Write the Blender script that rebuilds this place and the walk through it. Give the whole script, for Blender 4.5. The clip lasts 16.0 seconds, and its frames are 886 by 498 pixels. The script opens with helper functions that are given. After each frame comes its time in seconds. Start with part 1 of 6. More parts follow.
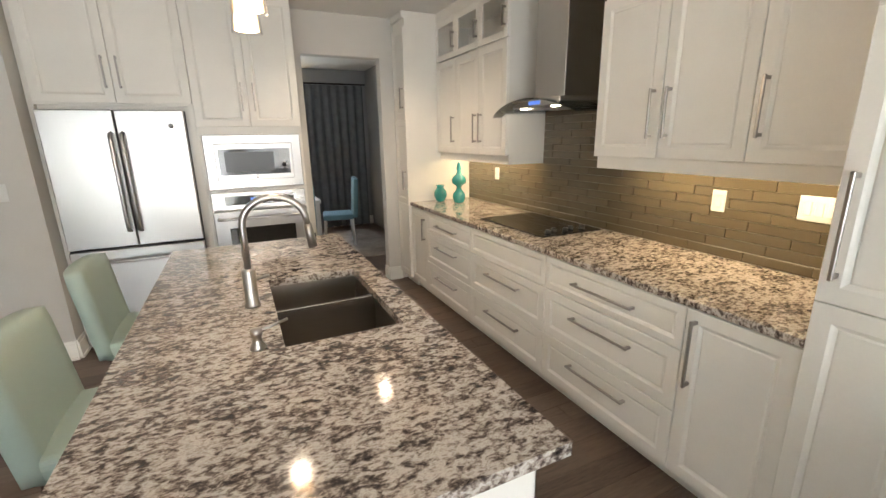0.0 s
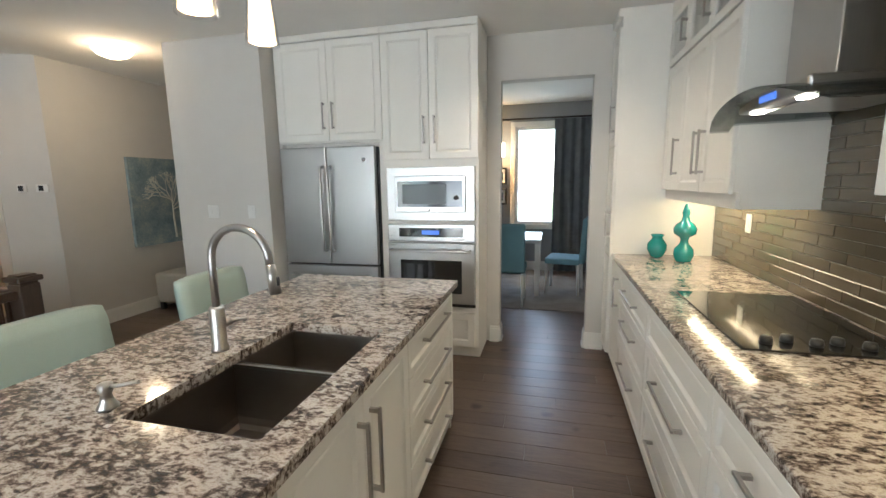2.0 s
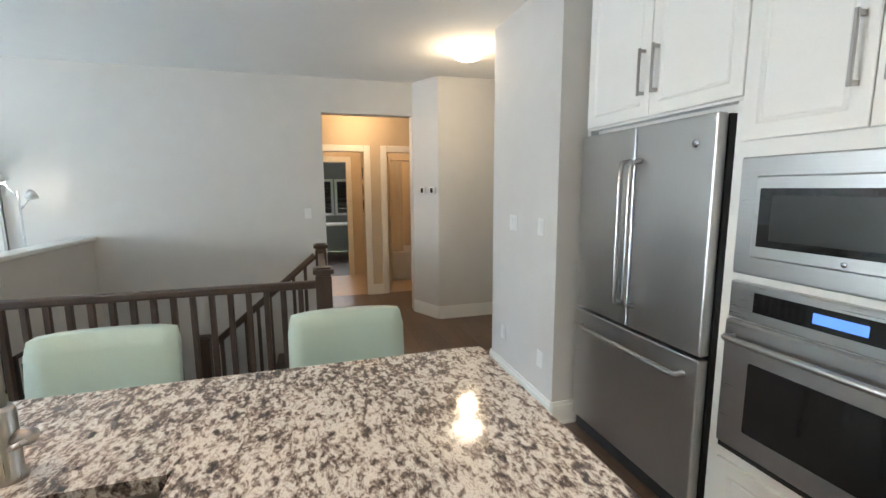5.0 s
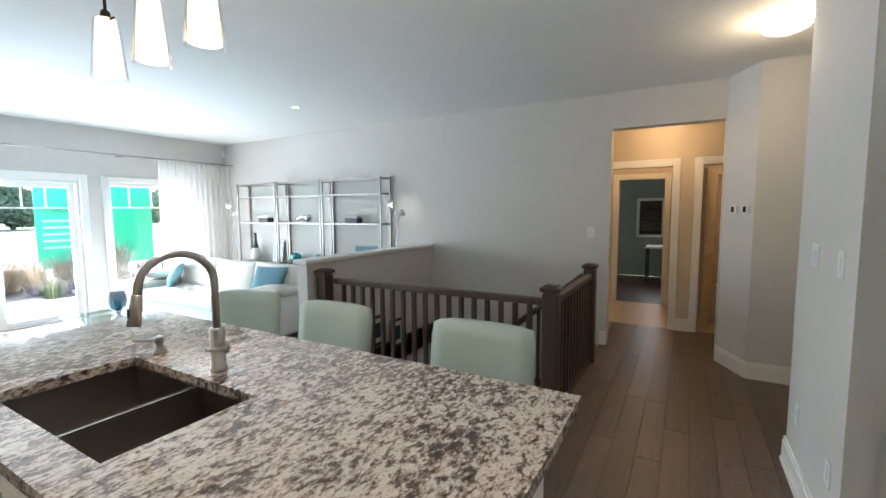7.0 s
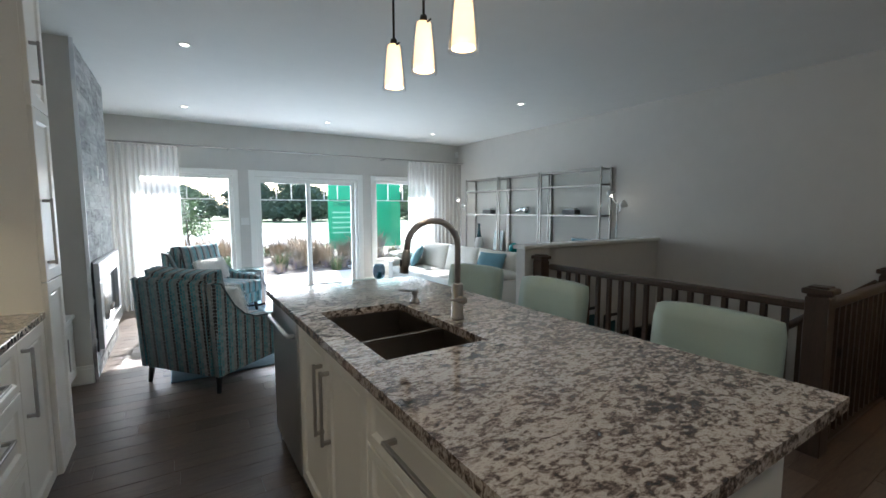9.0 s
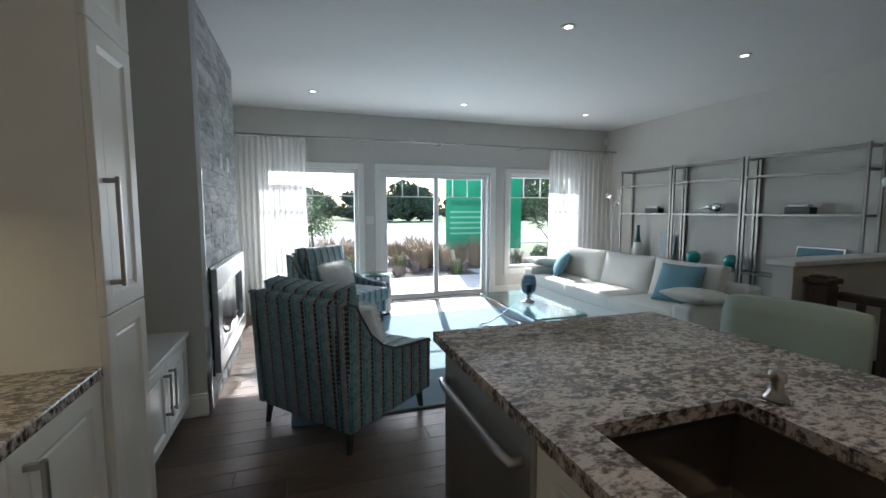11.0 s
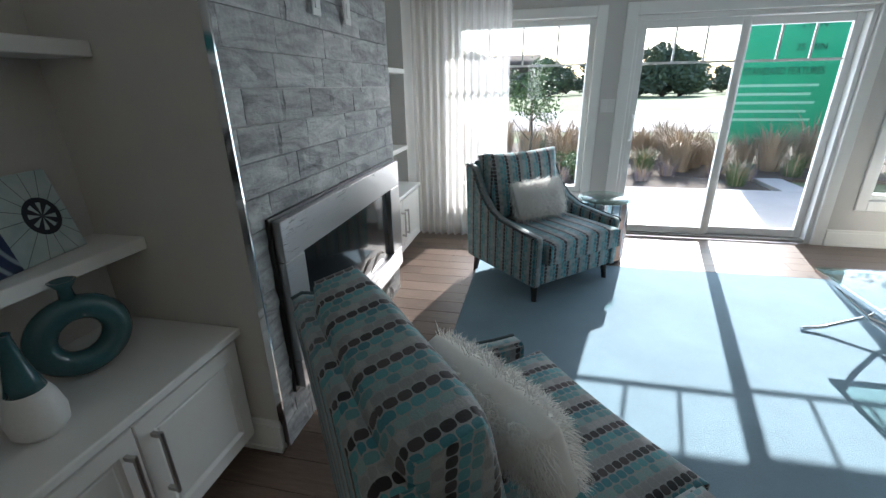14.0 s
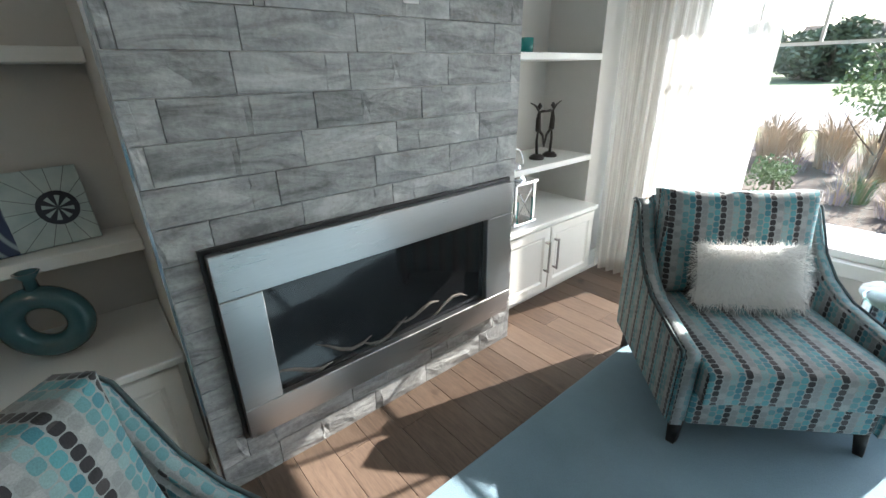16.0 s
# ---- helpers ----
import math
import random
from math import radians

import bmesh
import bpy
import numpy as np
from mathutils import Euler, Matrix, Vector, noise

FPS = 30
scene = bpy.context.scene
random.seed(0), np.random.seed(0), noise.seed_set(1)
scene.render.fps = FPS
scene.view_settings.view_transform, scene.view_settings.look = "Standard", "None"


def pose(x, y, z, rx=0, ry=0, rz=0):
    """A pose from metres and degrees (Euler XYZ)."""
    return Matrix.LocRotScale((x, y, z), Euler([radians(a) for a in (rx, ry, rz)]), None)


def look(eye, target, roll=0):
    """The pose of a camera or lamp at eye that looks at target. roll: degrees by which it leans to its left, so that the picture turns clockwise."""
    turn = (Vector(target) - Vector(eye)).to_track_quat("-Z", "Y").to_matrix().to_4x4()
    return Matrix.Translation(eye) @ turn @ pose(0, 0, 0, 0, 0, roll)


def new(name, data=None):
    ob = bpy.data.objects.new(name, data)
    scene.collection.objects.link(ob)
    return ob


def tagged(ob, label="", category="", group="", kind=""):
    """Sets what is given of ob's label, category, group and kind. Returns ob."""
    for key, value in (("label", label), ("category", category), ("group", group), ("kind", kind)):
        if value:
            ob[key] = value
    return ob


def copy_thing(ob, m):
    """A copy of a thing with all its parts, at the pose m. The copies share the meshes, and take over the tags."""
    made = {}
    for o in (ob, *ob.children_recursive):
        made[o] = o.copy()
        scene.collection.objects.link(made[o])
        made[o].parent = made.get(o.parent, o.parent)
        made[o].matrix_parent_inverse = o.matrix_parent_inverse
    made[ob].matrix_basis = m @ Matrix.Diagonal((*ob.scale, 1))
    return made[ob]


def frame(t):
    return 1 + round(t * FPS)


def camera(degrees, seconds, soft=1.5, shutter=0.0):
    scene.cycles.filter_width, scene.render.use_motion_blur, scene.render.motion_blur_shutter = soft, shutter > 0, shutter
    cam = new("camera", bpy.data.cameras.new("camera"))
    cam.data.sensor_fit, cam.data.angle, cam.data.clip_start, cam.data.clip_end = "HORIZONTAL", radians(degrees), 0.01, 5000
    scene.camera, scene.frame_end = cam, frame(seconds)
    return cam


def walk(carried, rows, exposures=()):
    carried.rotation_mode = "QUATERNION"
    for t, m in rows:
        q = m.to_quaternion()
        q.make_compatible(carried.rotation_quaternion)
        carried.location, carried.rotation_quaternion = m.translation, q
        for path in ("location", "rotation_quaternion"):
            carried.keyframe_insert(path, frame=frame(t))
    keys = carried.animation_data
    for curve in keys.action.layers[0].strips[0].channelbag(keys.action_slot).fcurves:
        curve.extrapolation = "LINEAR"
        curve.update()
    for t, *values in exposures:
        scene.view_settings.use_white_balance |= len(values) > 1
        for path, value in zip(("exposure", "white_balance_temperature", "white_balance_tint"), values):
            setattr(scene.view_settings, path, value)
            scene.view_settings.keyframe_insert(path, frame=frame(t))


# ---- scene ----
cam = camera(92.4, 16.0)
PATH = [
    (0, (1.69, 0.901, 1.583), (2.518, 2.649, 1.073), -1.0),
    (0.5, (2.051, 0.924, 1.556), (2.569, 2.807, 1.126), -1.2),
    (1, (2.355, 1.061, 1.548), (2.554, 3.017, 1.179), -1.2),
    (1.5, (2.612, 1.258, 1.526), (2.473, 3.225, 1.192), -1.1),
    (2, (2.801, 1.5, 1.507), (2.316, 3.415, 1.195), -0.8),
    (2.5, (2.908, 1.8, 1.506), (2.094, 3.601, 1.196), -0.7),
    (3, (2.947, 2.135, 1.497), (1.841, 3.774, 1.194), -0.8),
    (5.5, (2.572, 3.584, 1.524), (0.595, 3.746, 1.271), -0.5),
    (6, (2.464, 3.813, 1.485), (0.495, 3.531, 1.275), -0.6),
    (6.5, (2.516, 3.987, 1.508), (0.639, 3.325, 1.318), -0.5),
    (7, (2.585, 4.161, 1.504), (0.855, 3.173, 1.326), -0.4),
    (7.5, (2.623, 4.301, 1.475), (1.085, 3.034, 1.301), -0.4),
    (8, (2.647, 4.368, 1.443), (1.303, 2.898, 1.27), -0.5),
    (8.5, (2.674, 4.354, 1.43), (1.484, 2.756, 1.251), -0.4),
    (9, (2.721, 4.241, 1.414), (1.666, 2.552, 1.23), -0.1),
    (11.5, (2.724, 2.596, 1.371), (2.239, 0.665, 1.18), -0.1),
    (12, (2.688, 2.252, 1.394), (2.378, 0.29, 1.159), -0.2),
    (12.5, (2.667, 1.896, 1.41), (2.541, -0.066, 1.039), -0.5),
    (13, (2.608, 1.591, 1.419), (2.626, -0.338, 0.891), -0.8),
    (13.5, (2.496, 1.312, 1.419), (2.689, -0.576, 0.789), -1.1),
    (14, (2.397, 1.039, 1.425), (2.799, -0.785, 0.71), -1.0),
    (14.5, (2.259, 0.792, 1.438), (2.898, -0.945, 0.681), -1.0),
    (15, (2.135, 0.541, 1.457), (3.038, -1.068, 0.685), -0.9),
    (15.5, (2.027, 0.258, 1.475), (3.196, -1.165, 0.695), -0.8),
    (16, (1.925, -0.077, 1.484), (3.344, -1.256, 0.711), -1.1),
]
EXPOSURES = [(0, 3.35, 6750, 15), (1.5, 3.3, 6300, 11), (3, 3.38, 5700, 10), (5.5, 3.85, 5800, 10), (6.5, 3.68, 5800, 10), (7.5, 2.88, 5750, 10), (8.5, 2.32, 5750, 10), (9.0, 2.12, 5780, 10), (11.5, 1.45, 5850, 10), (13, 1.5, 5900, 11), (14.5, 1.55, 6000, 11), (16, 2.1, 6250, 10)]
walk(cam, [(t, look(eye, target, roll)) for t, eye, target, roll in PATH], EXPOSURES)

# ---------------------------------------------------------------- light
SUN_EL, SUN_X, SUN_Y = 31.5, -0.236, -0.972
world = bpy.data.worlds.new("world")
scene.world = world
world.use_nodes = True
wn = world.node_tree
sky = wn.nodes.new("ShaderNodeTexSky")
sky.sky_type, sky.sun_disc = "NISHITA", False
sky.sun_elevation, sky.sun_rotation = radians(SUN_EL), math.atan2(SUN_X, SUN_Y)
wn.nodes["Background"].inputs[1].default_value = 0.15
wn.links.new(sky.outputs[0], wn.nodes["Background"].inputs[0])
sun = new("sun", bpy.data.lights.new("sun", "SUN"))
sun.data.energy, sun.data.angle, sun.data.color = 5.0, radians(0.5), (1, 0.95, 0.87)
ce = math.cos(radians(SUN_EL))
sun.matrix_world = look((SUN_X * ce * 20, SUN_Y * ce * 20, math.sin(radians(SUN_EL)) * 20), (0, 0, 0))


def area(name, eye, target, sx, sy, watts, color=(1, 1, 1)):
    ob = new(name, bpy.data.lights.new(name, "AREA"))
    ob.data.shape, ob.data.size, ob.data.size_y, ob.data.energy, ob.data.color = "RECTANGLE", sx, sy, watts, color
    ob.matrix_world = look(eye, target)
    return ob


def bulb(name, at, watts, radius, color=(1, 0.72, 0.42)):
    ob = new(name, bpy.data.lights.new(name, "POINT"))
    ob.data.energy, ob.data.shadow_soft_size, ob.data.color, ob.location = watts, radius, color, at
    return ob


SKYC = (0.86, 0.94, 1.0)
area("sky_patio_door", (0.75, -3.5, 1.0), (0.75, 0, 0.9), 1.6, 1.8, 9, SKYC)
area("sky_window_left", (2.55, -3.5, 1.2), (2.55, 0, 1.0), 1.2, 1.4, 3.6, SKYC)
area("sky_window_right", (-1.1, -3.5, 1.2), (-1.1, 0, 1.0), 1.2, 1.4, 3.6, SKYC)
area("sky_dining", (2.56, 8.95, 1.5), (2.56, 5, 1.0), 0.8, 1.3, 2.4, SKYC)
area("sky_bedroom", (-7.85, 3.75, 1.5), (-5, 3.75, 0.8), 0.8, 1.0, 0.8, (1.0, 0.93, 0.86))
area("under_cabinet_far", (3.85, 4.4, 1.41), (3.85, 4.4, 0), 0.05, 1.1, 0.75, (1, 0.78, 0.45))
area("under_cabinet_near", (3.85, 2.25, 1.41), (3.85, 2.25, 0), 0.05, 1.1, 0.75, (1, 0.78, 0.45))
bulb("hall_lamp", (-2.9, 3.9, 2.4), 1.2, 0.1, (1, 0.62, 0.3))
bulb("flush_lamp", (-1.0, 4.68, 2.46), 0.9, 0.1)
for k, y in enumerate((2.315, 2.607, 2.903)):
    bulb("pendant_bulb", (1.795, y, 1.96), 0.6, 0.045, (1, 0.84, 0.64))
spot = new("recessed_spot", bpy.data.lights.new("recessed_spot", "SPOT"))
spot.data.energy, spot.data.spot_size, spot.data.spot_blend, spot.data.color, spot.data.shadow_soft_size = 6, radians(120), 0.8, (1, 0.82, 0.6), 0.04
spot.matrix_world = look((2.75, 4.55, 2.70), (2.75, 4.3, 0))
bulb("bath_lamp", (-4.2, 4.9, 2.4), 1.0, 0.1, (1, 0.62, 0.3))
bulb("passage_lamp", (-4.2, 3.6, 2.45), 1.2, 0.1, (1, 0.62, 0.3))

# ---------------------------------------------------------------- materials


def nodes_of(name):
    m = bpy.data.materials.new(name)
    m.use_nodes = True
    return m, m.node_tree, m.node_tree.nodes["Principled BSDF"]


def put(nt, kind, ins=None, operation="", data_type="", noise_dimensions=""):
    n = nt.nodes.new(kind)
    if operation:
        n.operation = operation
    if data_type:
        n.data_type = data_type
    if noise_dimensions:
        n.noise_dimensions = noise_dimensions
    for k, v in (ins or {}).items():
        if data_type == "RGBA" and k in "AB":
            k = 6 if k == "A" else 7
        if isinstance(v, bpy.types.NodeSocket):
            nt.links.new(v, n.inputs[k])
        else:
            n.inputs[k].default_value = v
    return n


def ramp(nt, fac, stops, mode="LINEAR"):
    n = nt.nodes.new("ShaderNodeValToRGB")
    n.color_ramp.interpolation = mode
    els = n.color_ramp.elements
    while len(els) < len(stops):
        els.new(0.5)
    for e, (p, c) in zip(els, stops):
        e.position, e.color = p, (*c, 1)
    nt.links.new(fac, n.inputs[0])
    return n.outputs[0]


def mathn(nt, op, a, b=0.0, c=0.0):
    n = nt.nodes.new("ShaderNodeMath")
    n.operation = op
    for i, v in enumerate((a, b, c)):
        if isinstance(v, bpy.types.NodeSocket):
            nt.links.new(v, n.inputs[i])
        else:
            n.inputs[i].default_value = v
    return n.outputs[0]


def coords(nt, scale=(1, 1, 1)):
    tc = nt.nodes.new("ShaderNodeTexCoord")
    return put(nt, "ShaderNodeMapping", {"Vector": tc.outputs["Object"], "Scale": scale}).outputs[0]


def noise_tex(nt, vec, scale, detail=4.0, rough=0.55, distort=0.0):
    return put(nt, "ShaderNodeTexNoise", {"Vector": vec, "Scale": scale, "Detail": detail, "Roughness": rough, "Distortion": distort}).outputs["Fac"]


def bump(nt, b, height, strength=0.2, dist=0.01):
    n = put(nt, "ShaderNodeBump", {"Height": height, "Strength": strength, "Distance": dist})
    nt.links.new(n.outputs[0], b.inputs["Normal"])


def plain(name, col, rough=0.5, metal=0.0, var=0.06, scale=6.0, grain=120.0, bumpy=0.05, coat=0.0, stretch=(1, 1, 1), per_object=0.0):
    """Paint, plaster, metal, leather: a base colour with soft blotches, fine grain and uneven gloss."""
    m, nt, b = nodes_of(name)
    v = coords(nt, stretch)
    big = noise_tex(nt, v, scale)
    fine = noise_tex(nt, v, grain, 2.0)
    f = mathn(nt, "MULTIPLY_ADD", fine, 0.4, mathn(nt, "MULTIPLY", big, 0.6))
    if per_object:
        oi = nt.nodes.new("ShaderNodeObjectInfo")
        f = mathn(nt, "MULTIPLY_ADD", oi.outputs["Random"], per_object, mathn(nt, "SUBTRACT", f, per_object / 2))
    lo, hi = [c * (1 - var) for c in col], [min(1, c * (1 + var)) for c in col]
    nt.links.new(ramp(nt, f, [(0.3, lo), (0.7, hi)]), b.inputs["Base Color"])
    nt.links.new(mathn(nt, "MULTIPLY_ADD", big, 0.12, rough - 0.06), b.inputs["Roughness"])
    b.inputs["Metallic"].default_value, b.inputs["Coat Weight"].default_value = metal, coat
    if bumpy:
        bump(nt, b, fine, bumpy, 0.004)
    return m


def emit(name, col, strength):
    m, nt, b = nodes_of(name)
    b.inputs["Base Color"].default_value = (*col, 1)
    b.inputs["Emission Color"].default_value, b.inputs["Emission Strength"].default_value = (*col, 1), strength
    return m


def granite():
    m, nt, b = nodes_of("granite")
    v = coords(nt, (1.0, 1.7, 1.3))
    n1 = noise_tex(nt, v, 31, 4, 0.62, 0.6)
    n2 = noise_tex(nt, v, 60, 4, 0.6, 0.3)
    n3 = noise_tex(nt, v, 7, 2, 0.5)
    vor = put(nt, "ShaderNodeTexVoronoi", {"Vector": v, "Scale": 75.0}).outputs["Color"]
    f = mathn(nt, "MULTIPLY_ADD", n2, 0.4, mathn(nt, "MULTIPLY_ADD", n3, 0.25, mathn(nt, "MULTIPLY", n1, 0.75)))
    f = mathn(nt, "MULTIPLY_ADD", vor, 0.1, mathn(nt, "SUBTRACT", f, 0.05))
    col = ramp(nt, f, [(0.54, (0.035, 0.028, 0.026)), (0.62, (0.11, 0.085, 0.073)), (0.67, (0.24, 0.195, 0.168)), (0.72, (0.42, 0.365, 0.32)), (0.80, (0.62, 0.575, 0.525)), (0.9, (0.36, 0.31, 0.275))])
    nt.links.new(col, b.inputs["Base Color"])
    b.inputs["Roughness"].default_value = 0.1
    b.inputs["Coat Weight"].default_value = 0.3
    return m


def wood(name, dark, light, along=0, rough=0.38, per=0.5, bumpy=0.15):
    """Timber with grain along one axis, knots and board-to-board variation."""
    m, nt, b = nodes_of(name)
    s = [9.0, 9.0, 9.0]
    s[along] = 0.9
    oi, geo = nt.nodes.new("ShaderNodeObjectInfo"), nt.nodes.new("ShaderNodeNewGeometry")
    tc = nt.nodes.new("ShaderNodeTexCoord")
    rnd = mathn(nt, "FRACT", mathn(nt, "ADD", oi.outputs["Random"], geo.outputs["Random Per Island"]))
    shift = put(nt, "ShaderNodeCombineXYZ", {"X": mathn(nt, "MULTIPLY", rnd, 37.0), "Y": mathn(nt, "MULTIPLY", rnd, 91.0), "Z": 0.0})
    v0 = put(nt, "ShaderNodeVectorMath", {0: tc.outputs["Object"], 1: shift.outputs[0]}, operation="ADD").outputs[0]
    v = put(nt, "ShaderNodeMapping", {"Vector": v0, "Scale": s}).outputs[0]
    g = noise_tex(nt, v, 5, 6, 0.65, 1.2)
    fine = noise_tex(nt, v, 30, 3, 0.6)
    f = mathn(nt, "MULTIPLY_ADD", fine, 0.3, mathn(nt, "MULTIPLY", g, 0.6))
    f = mathn(nt, "MULTIPLY_ADD", rnd, per * 0.4, mathn(nt, "SUBTRACT", f, per * 0.15))
    knot = noise_tex(nt, v0, 4.5, 1)
    col = ramp(nt, f, [(0.2, dark), (0.75, light)])
    mix = put(nt, "ShaderNodeMix", {"Factor": ramp(nt, knot, [(0.7, (0, 0, 0)), (0.78, (0.8, 0.8, 0.8))]), "A": col, "B": (*[c * 0.35 for c in dark], 1)}, data_type="RGBA")
    nt.links.new(mix.outputs[2], b.inputs["Base Color"])
    nt.links.new(mathn(nt, "MULTIPLY_ADD", g, 0.2, rough - 0.1), b.inputs["Roughness"])
    bump(nt, b, f, bumpy, 0.004)
    return m


def brushed(name, col, rough, stretch):
    m, nt, b = nodes_of(name)
    v = coords(nt, stretch)
    n = noise_tex(nt, v, 14, 3)
    big = noise_tex(nt, coords(nt), 2.5, 2)
    nt.links.new(ramp(nt, n, [(0.3, [c * 0.93 for c in col]), (0.7, col)]), b.inputs["Base Color"])
    nt.links.new(mathn(nt, "MULTIPLY_ADD", big, 0.14, mathn(nt, "MULTIPLY_ADD", n, 0.1, rough - 0.12)), b.inputs["Roughness"])
    b.inputs["Metallic"].default_value = 1
    bump(nt, b, n, 0.04, 0.002)
    return m


def glass(name, tint=(1, 1, 1), rough=0.0, alpha=0.9):
    """Thin pane: mostly clear, with a glossy reflection that grows to the grazing angles."""
    m, nt, b = nodes_of(name)
    nt.nodes.remove(b)
    tr = put(nt, "ShaderNodeBsdfTransparent", {"Color": (*tint, 1)})
    gl = put(nt, "ShaderNodeBsdfGlossy", {"Roughness": rough})
    lw = put(nt, "ShaderNodeLayerWeight", {"Blend": 0.5})
    gloss = mathn(nt, "MULTIPLY_ADD", mathn(nt, "POWER", lw.outputs["Facing"], 4.0), 0.6, 0.03)
    mx = put(nt, "ShaderNodeMixShader", {0: gloss, 1: tr.outputs[0], 2: gl.outputs[0]})
    nt.links.new(mx.outputs[0], nt.nodes["Material Output"].inputs[0])
    return m


def sheer():
    m, nt, b = nodes_of("sheer_curtain_fabric")
    nt.nodes.remove(b)
    v = coords(nt, (1, 1, 0.02))
    n = noise_tex(nt, v, 90, 3)
    tr = put(nt, "ShaderNodeBsdfTransparent", {"Color": (0.98, 0.97, 0.95, 1)})
    tl = put(nt, "ShaderNodeBsdfTranslucent", {"Color": (0.95, 0.94, 0.92, 1)})
    df = put(nt, "ShaderNodeBsdfDiffuse", {"Color": (0.78, 0.76, 0.7, 1)})
    a = put(nt, "ShaderNodeMixShader", {0: 0.28, 1: tl.outputs[0], 2: df.outputs[0]})
    mx = put(nt, "ShaderNodeMixShader", {0: mathn(nt, "MULTIPLY_ADD", n, 0.35, 0.26), 1: tr.outputs[0], 2: a.outputs[0]})
    nt.links.new(mx.outputs[0], nt.nodes["Material Output"].inputs[0])
    return m


def chair_fabric():
    """Woven columns of small ovals in teal, grey and near-black on a pale ground."""
    m, nt, b = nodes_of("patterned_upholstery")
    tc = nt.nodes.new("ShaderNodeTexCoord")
    p = put(nt, "ShaderNodeSeparateXYZ", {0: tc.outputs["Object"]})
    nm = put(nt, "ShaderNodeSeparateXYZ", {0: tc.outputs["Normal"]})
    side = mathn(nt, "GREATER_THAN", mathn(nt, "ABSOLUTE", nm.outputs["X"]), 0.72)
    u = mathn(nt, "MULTIPLY_ADD", side, mathn(nt, "SUBTRACT", p.outputs["Y"], p.outputs["X"]), p.outputs["X"])
    flat = mathn(nt, "GREATER_THAN", mathn(nt, "ABSOLUTE", nm.outputs["Z"]), 0.7)
    vv = mathn(nt, "MULTIPLY_ADD", flat, mathn(nt, "SUBTRACT", p.outputs["Y"], p.outputs["Z"]), p.outputs["Z"])
    u, vv = mathn(nt, "DIVIDE", u, 0.0235), mathn(nt, "DIVIDE", vv, 0.027)
    cu = mathn(nt, "FLOOR", u)
    vv = mathn(nt, "MULTIPLY_ADD", mathn(nt, "MODULO", mathn(nt, "ADD", cu, 400.0), 2.0), 0.5, vv)
    kind = mathn(nt, "DIVIDE", mathn(nt, "MODULO", mathn(nt, "ADD", cu, 400.0), 4.0), 4.0)
    row = put(nt, "ShaderNodeTexWhiteNoise", {"Vector": put(nt, "ShaderNodeCombineXYZ", {"X": cu, "Y": mathn(nt, "FLOOR", vv), "Z": 3.0}).outputs[0]}, noise_dimensions="3D").outputs["Value"]
    rnd = mathn(nt, "MULTIPLY_ADD", row, 0.235, kind)
    col = ramp(nt, rnd, [(0.0, (0.018, 0.017, 0.02)), (0.14, (0.05, 0.042, 0.045)), (0.25, (0.22, 0.235, 0.235)), (0.40, (0.30, 0.31, 0.31)), (0.5, (0.10, 0.24, 0.26)), (0.63, (0.20, 0.31, 0.32)), (0.75, (0.045, 0.18, 0.22)), (0.88, (0.08, 0.27, 0.30))], "CONSTANT")
    du, dv = mathn(nt, "SUBTRACT", mathn(nt, "FRACT", u), 0.5), mathn(nt, "SUBTRACT", mathn(nt, "FRACT", vv), 0.5)
    d = mathn(nt, "ADD", mathn(nt, "POWER", mathn(nt, "ABSOLUTE", du), 3.0), mathn(nt, "POWER", mathn(nt, "ABSOLUTE", dv), 3.0))
    mask = mathn(nt, "LESS_THAN", d, 0.095)
    weave = noise_tex(nt, tc.outputs["Object"], 300, 2)
    mix = put(nt, "ShaderNodeMix", {"Factor": mask, "A": (0.26, 0.28, 0.28, 1), "B": col}, data_type="RGBA")
    hs = put(nt, "ShaderNodeHueSaturation", {"Color": mix.outputs[2], "Value": mathn(nt, "MULTIPLY_ADD", weave, 0.5, 0.75)})
    nt.links.new(hs.outputs[0], b.inputs["Base Color"])
    b.inputs["Roughness"].default_value = 0.85
    b.inputs["Sheen Weight"].default_value = 0.2
    bump(nt, b, mathn(nt, "ADD", mask, weave), 0.3, 0.003)
    return m


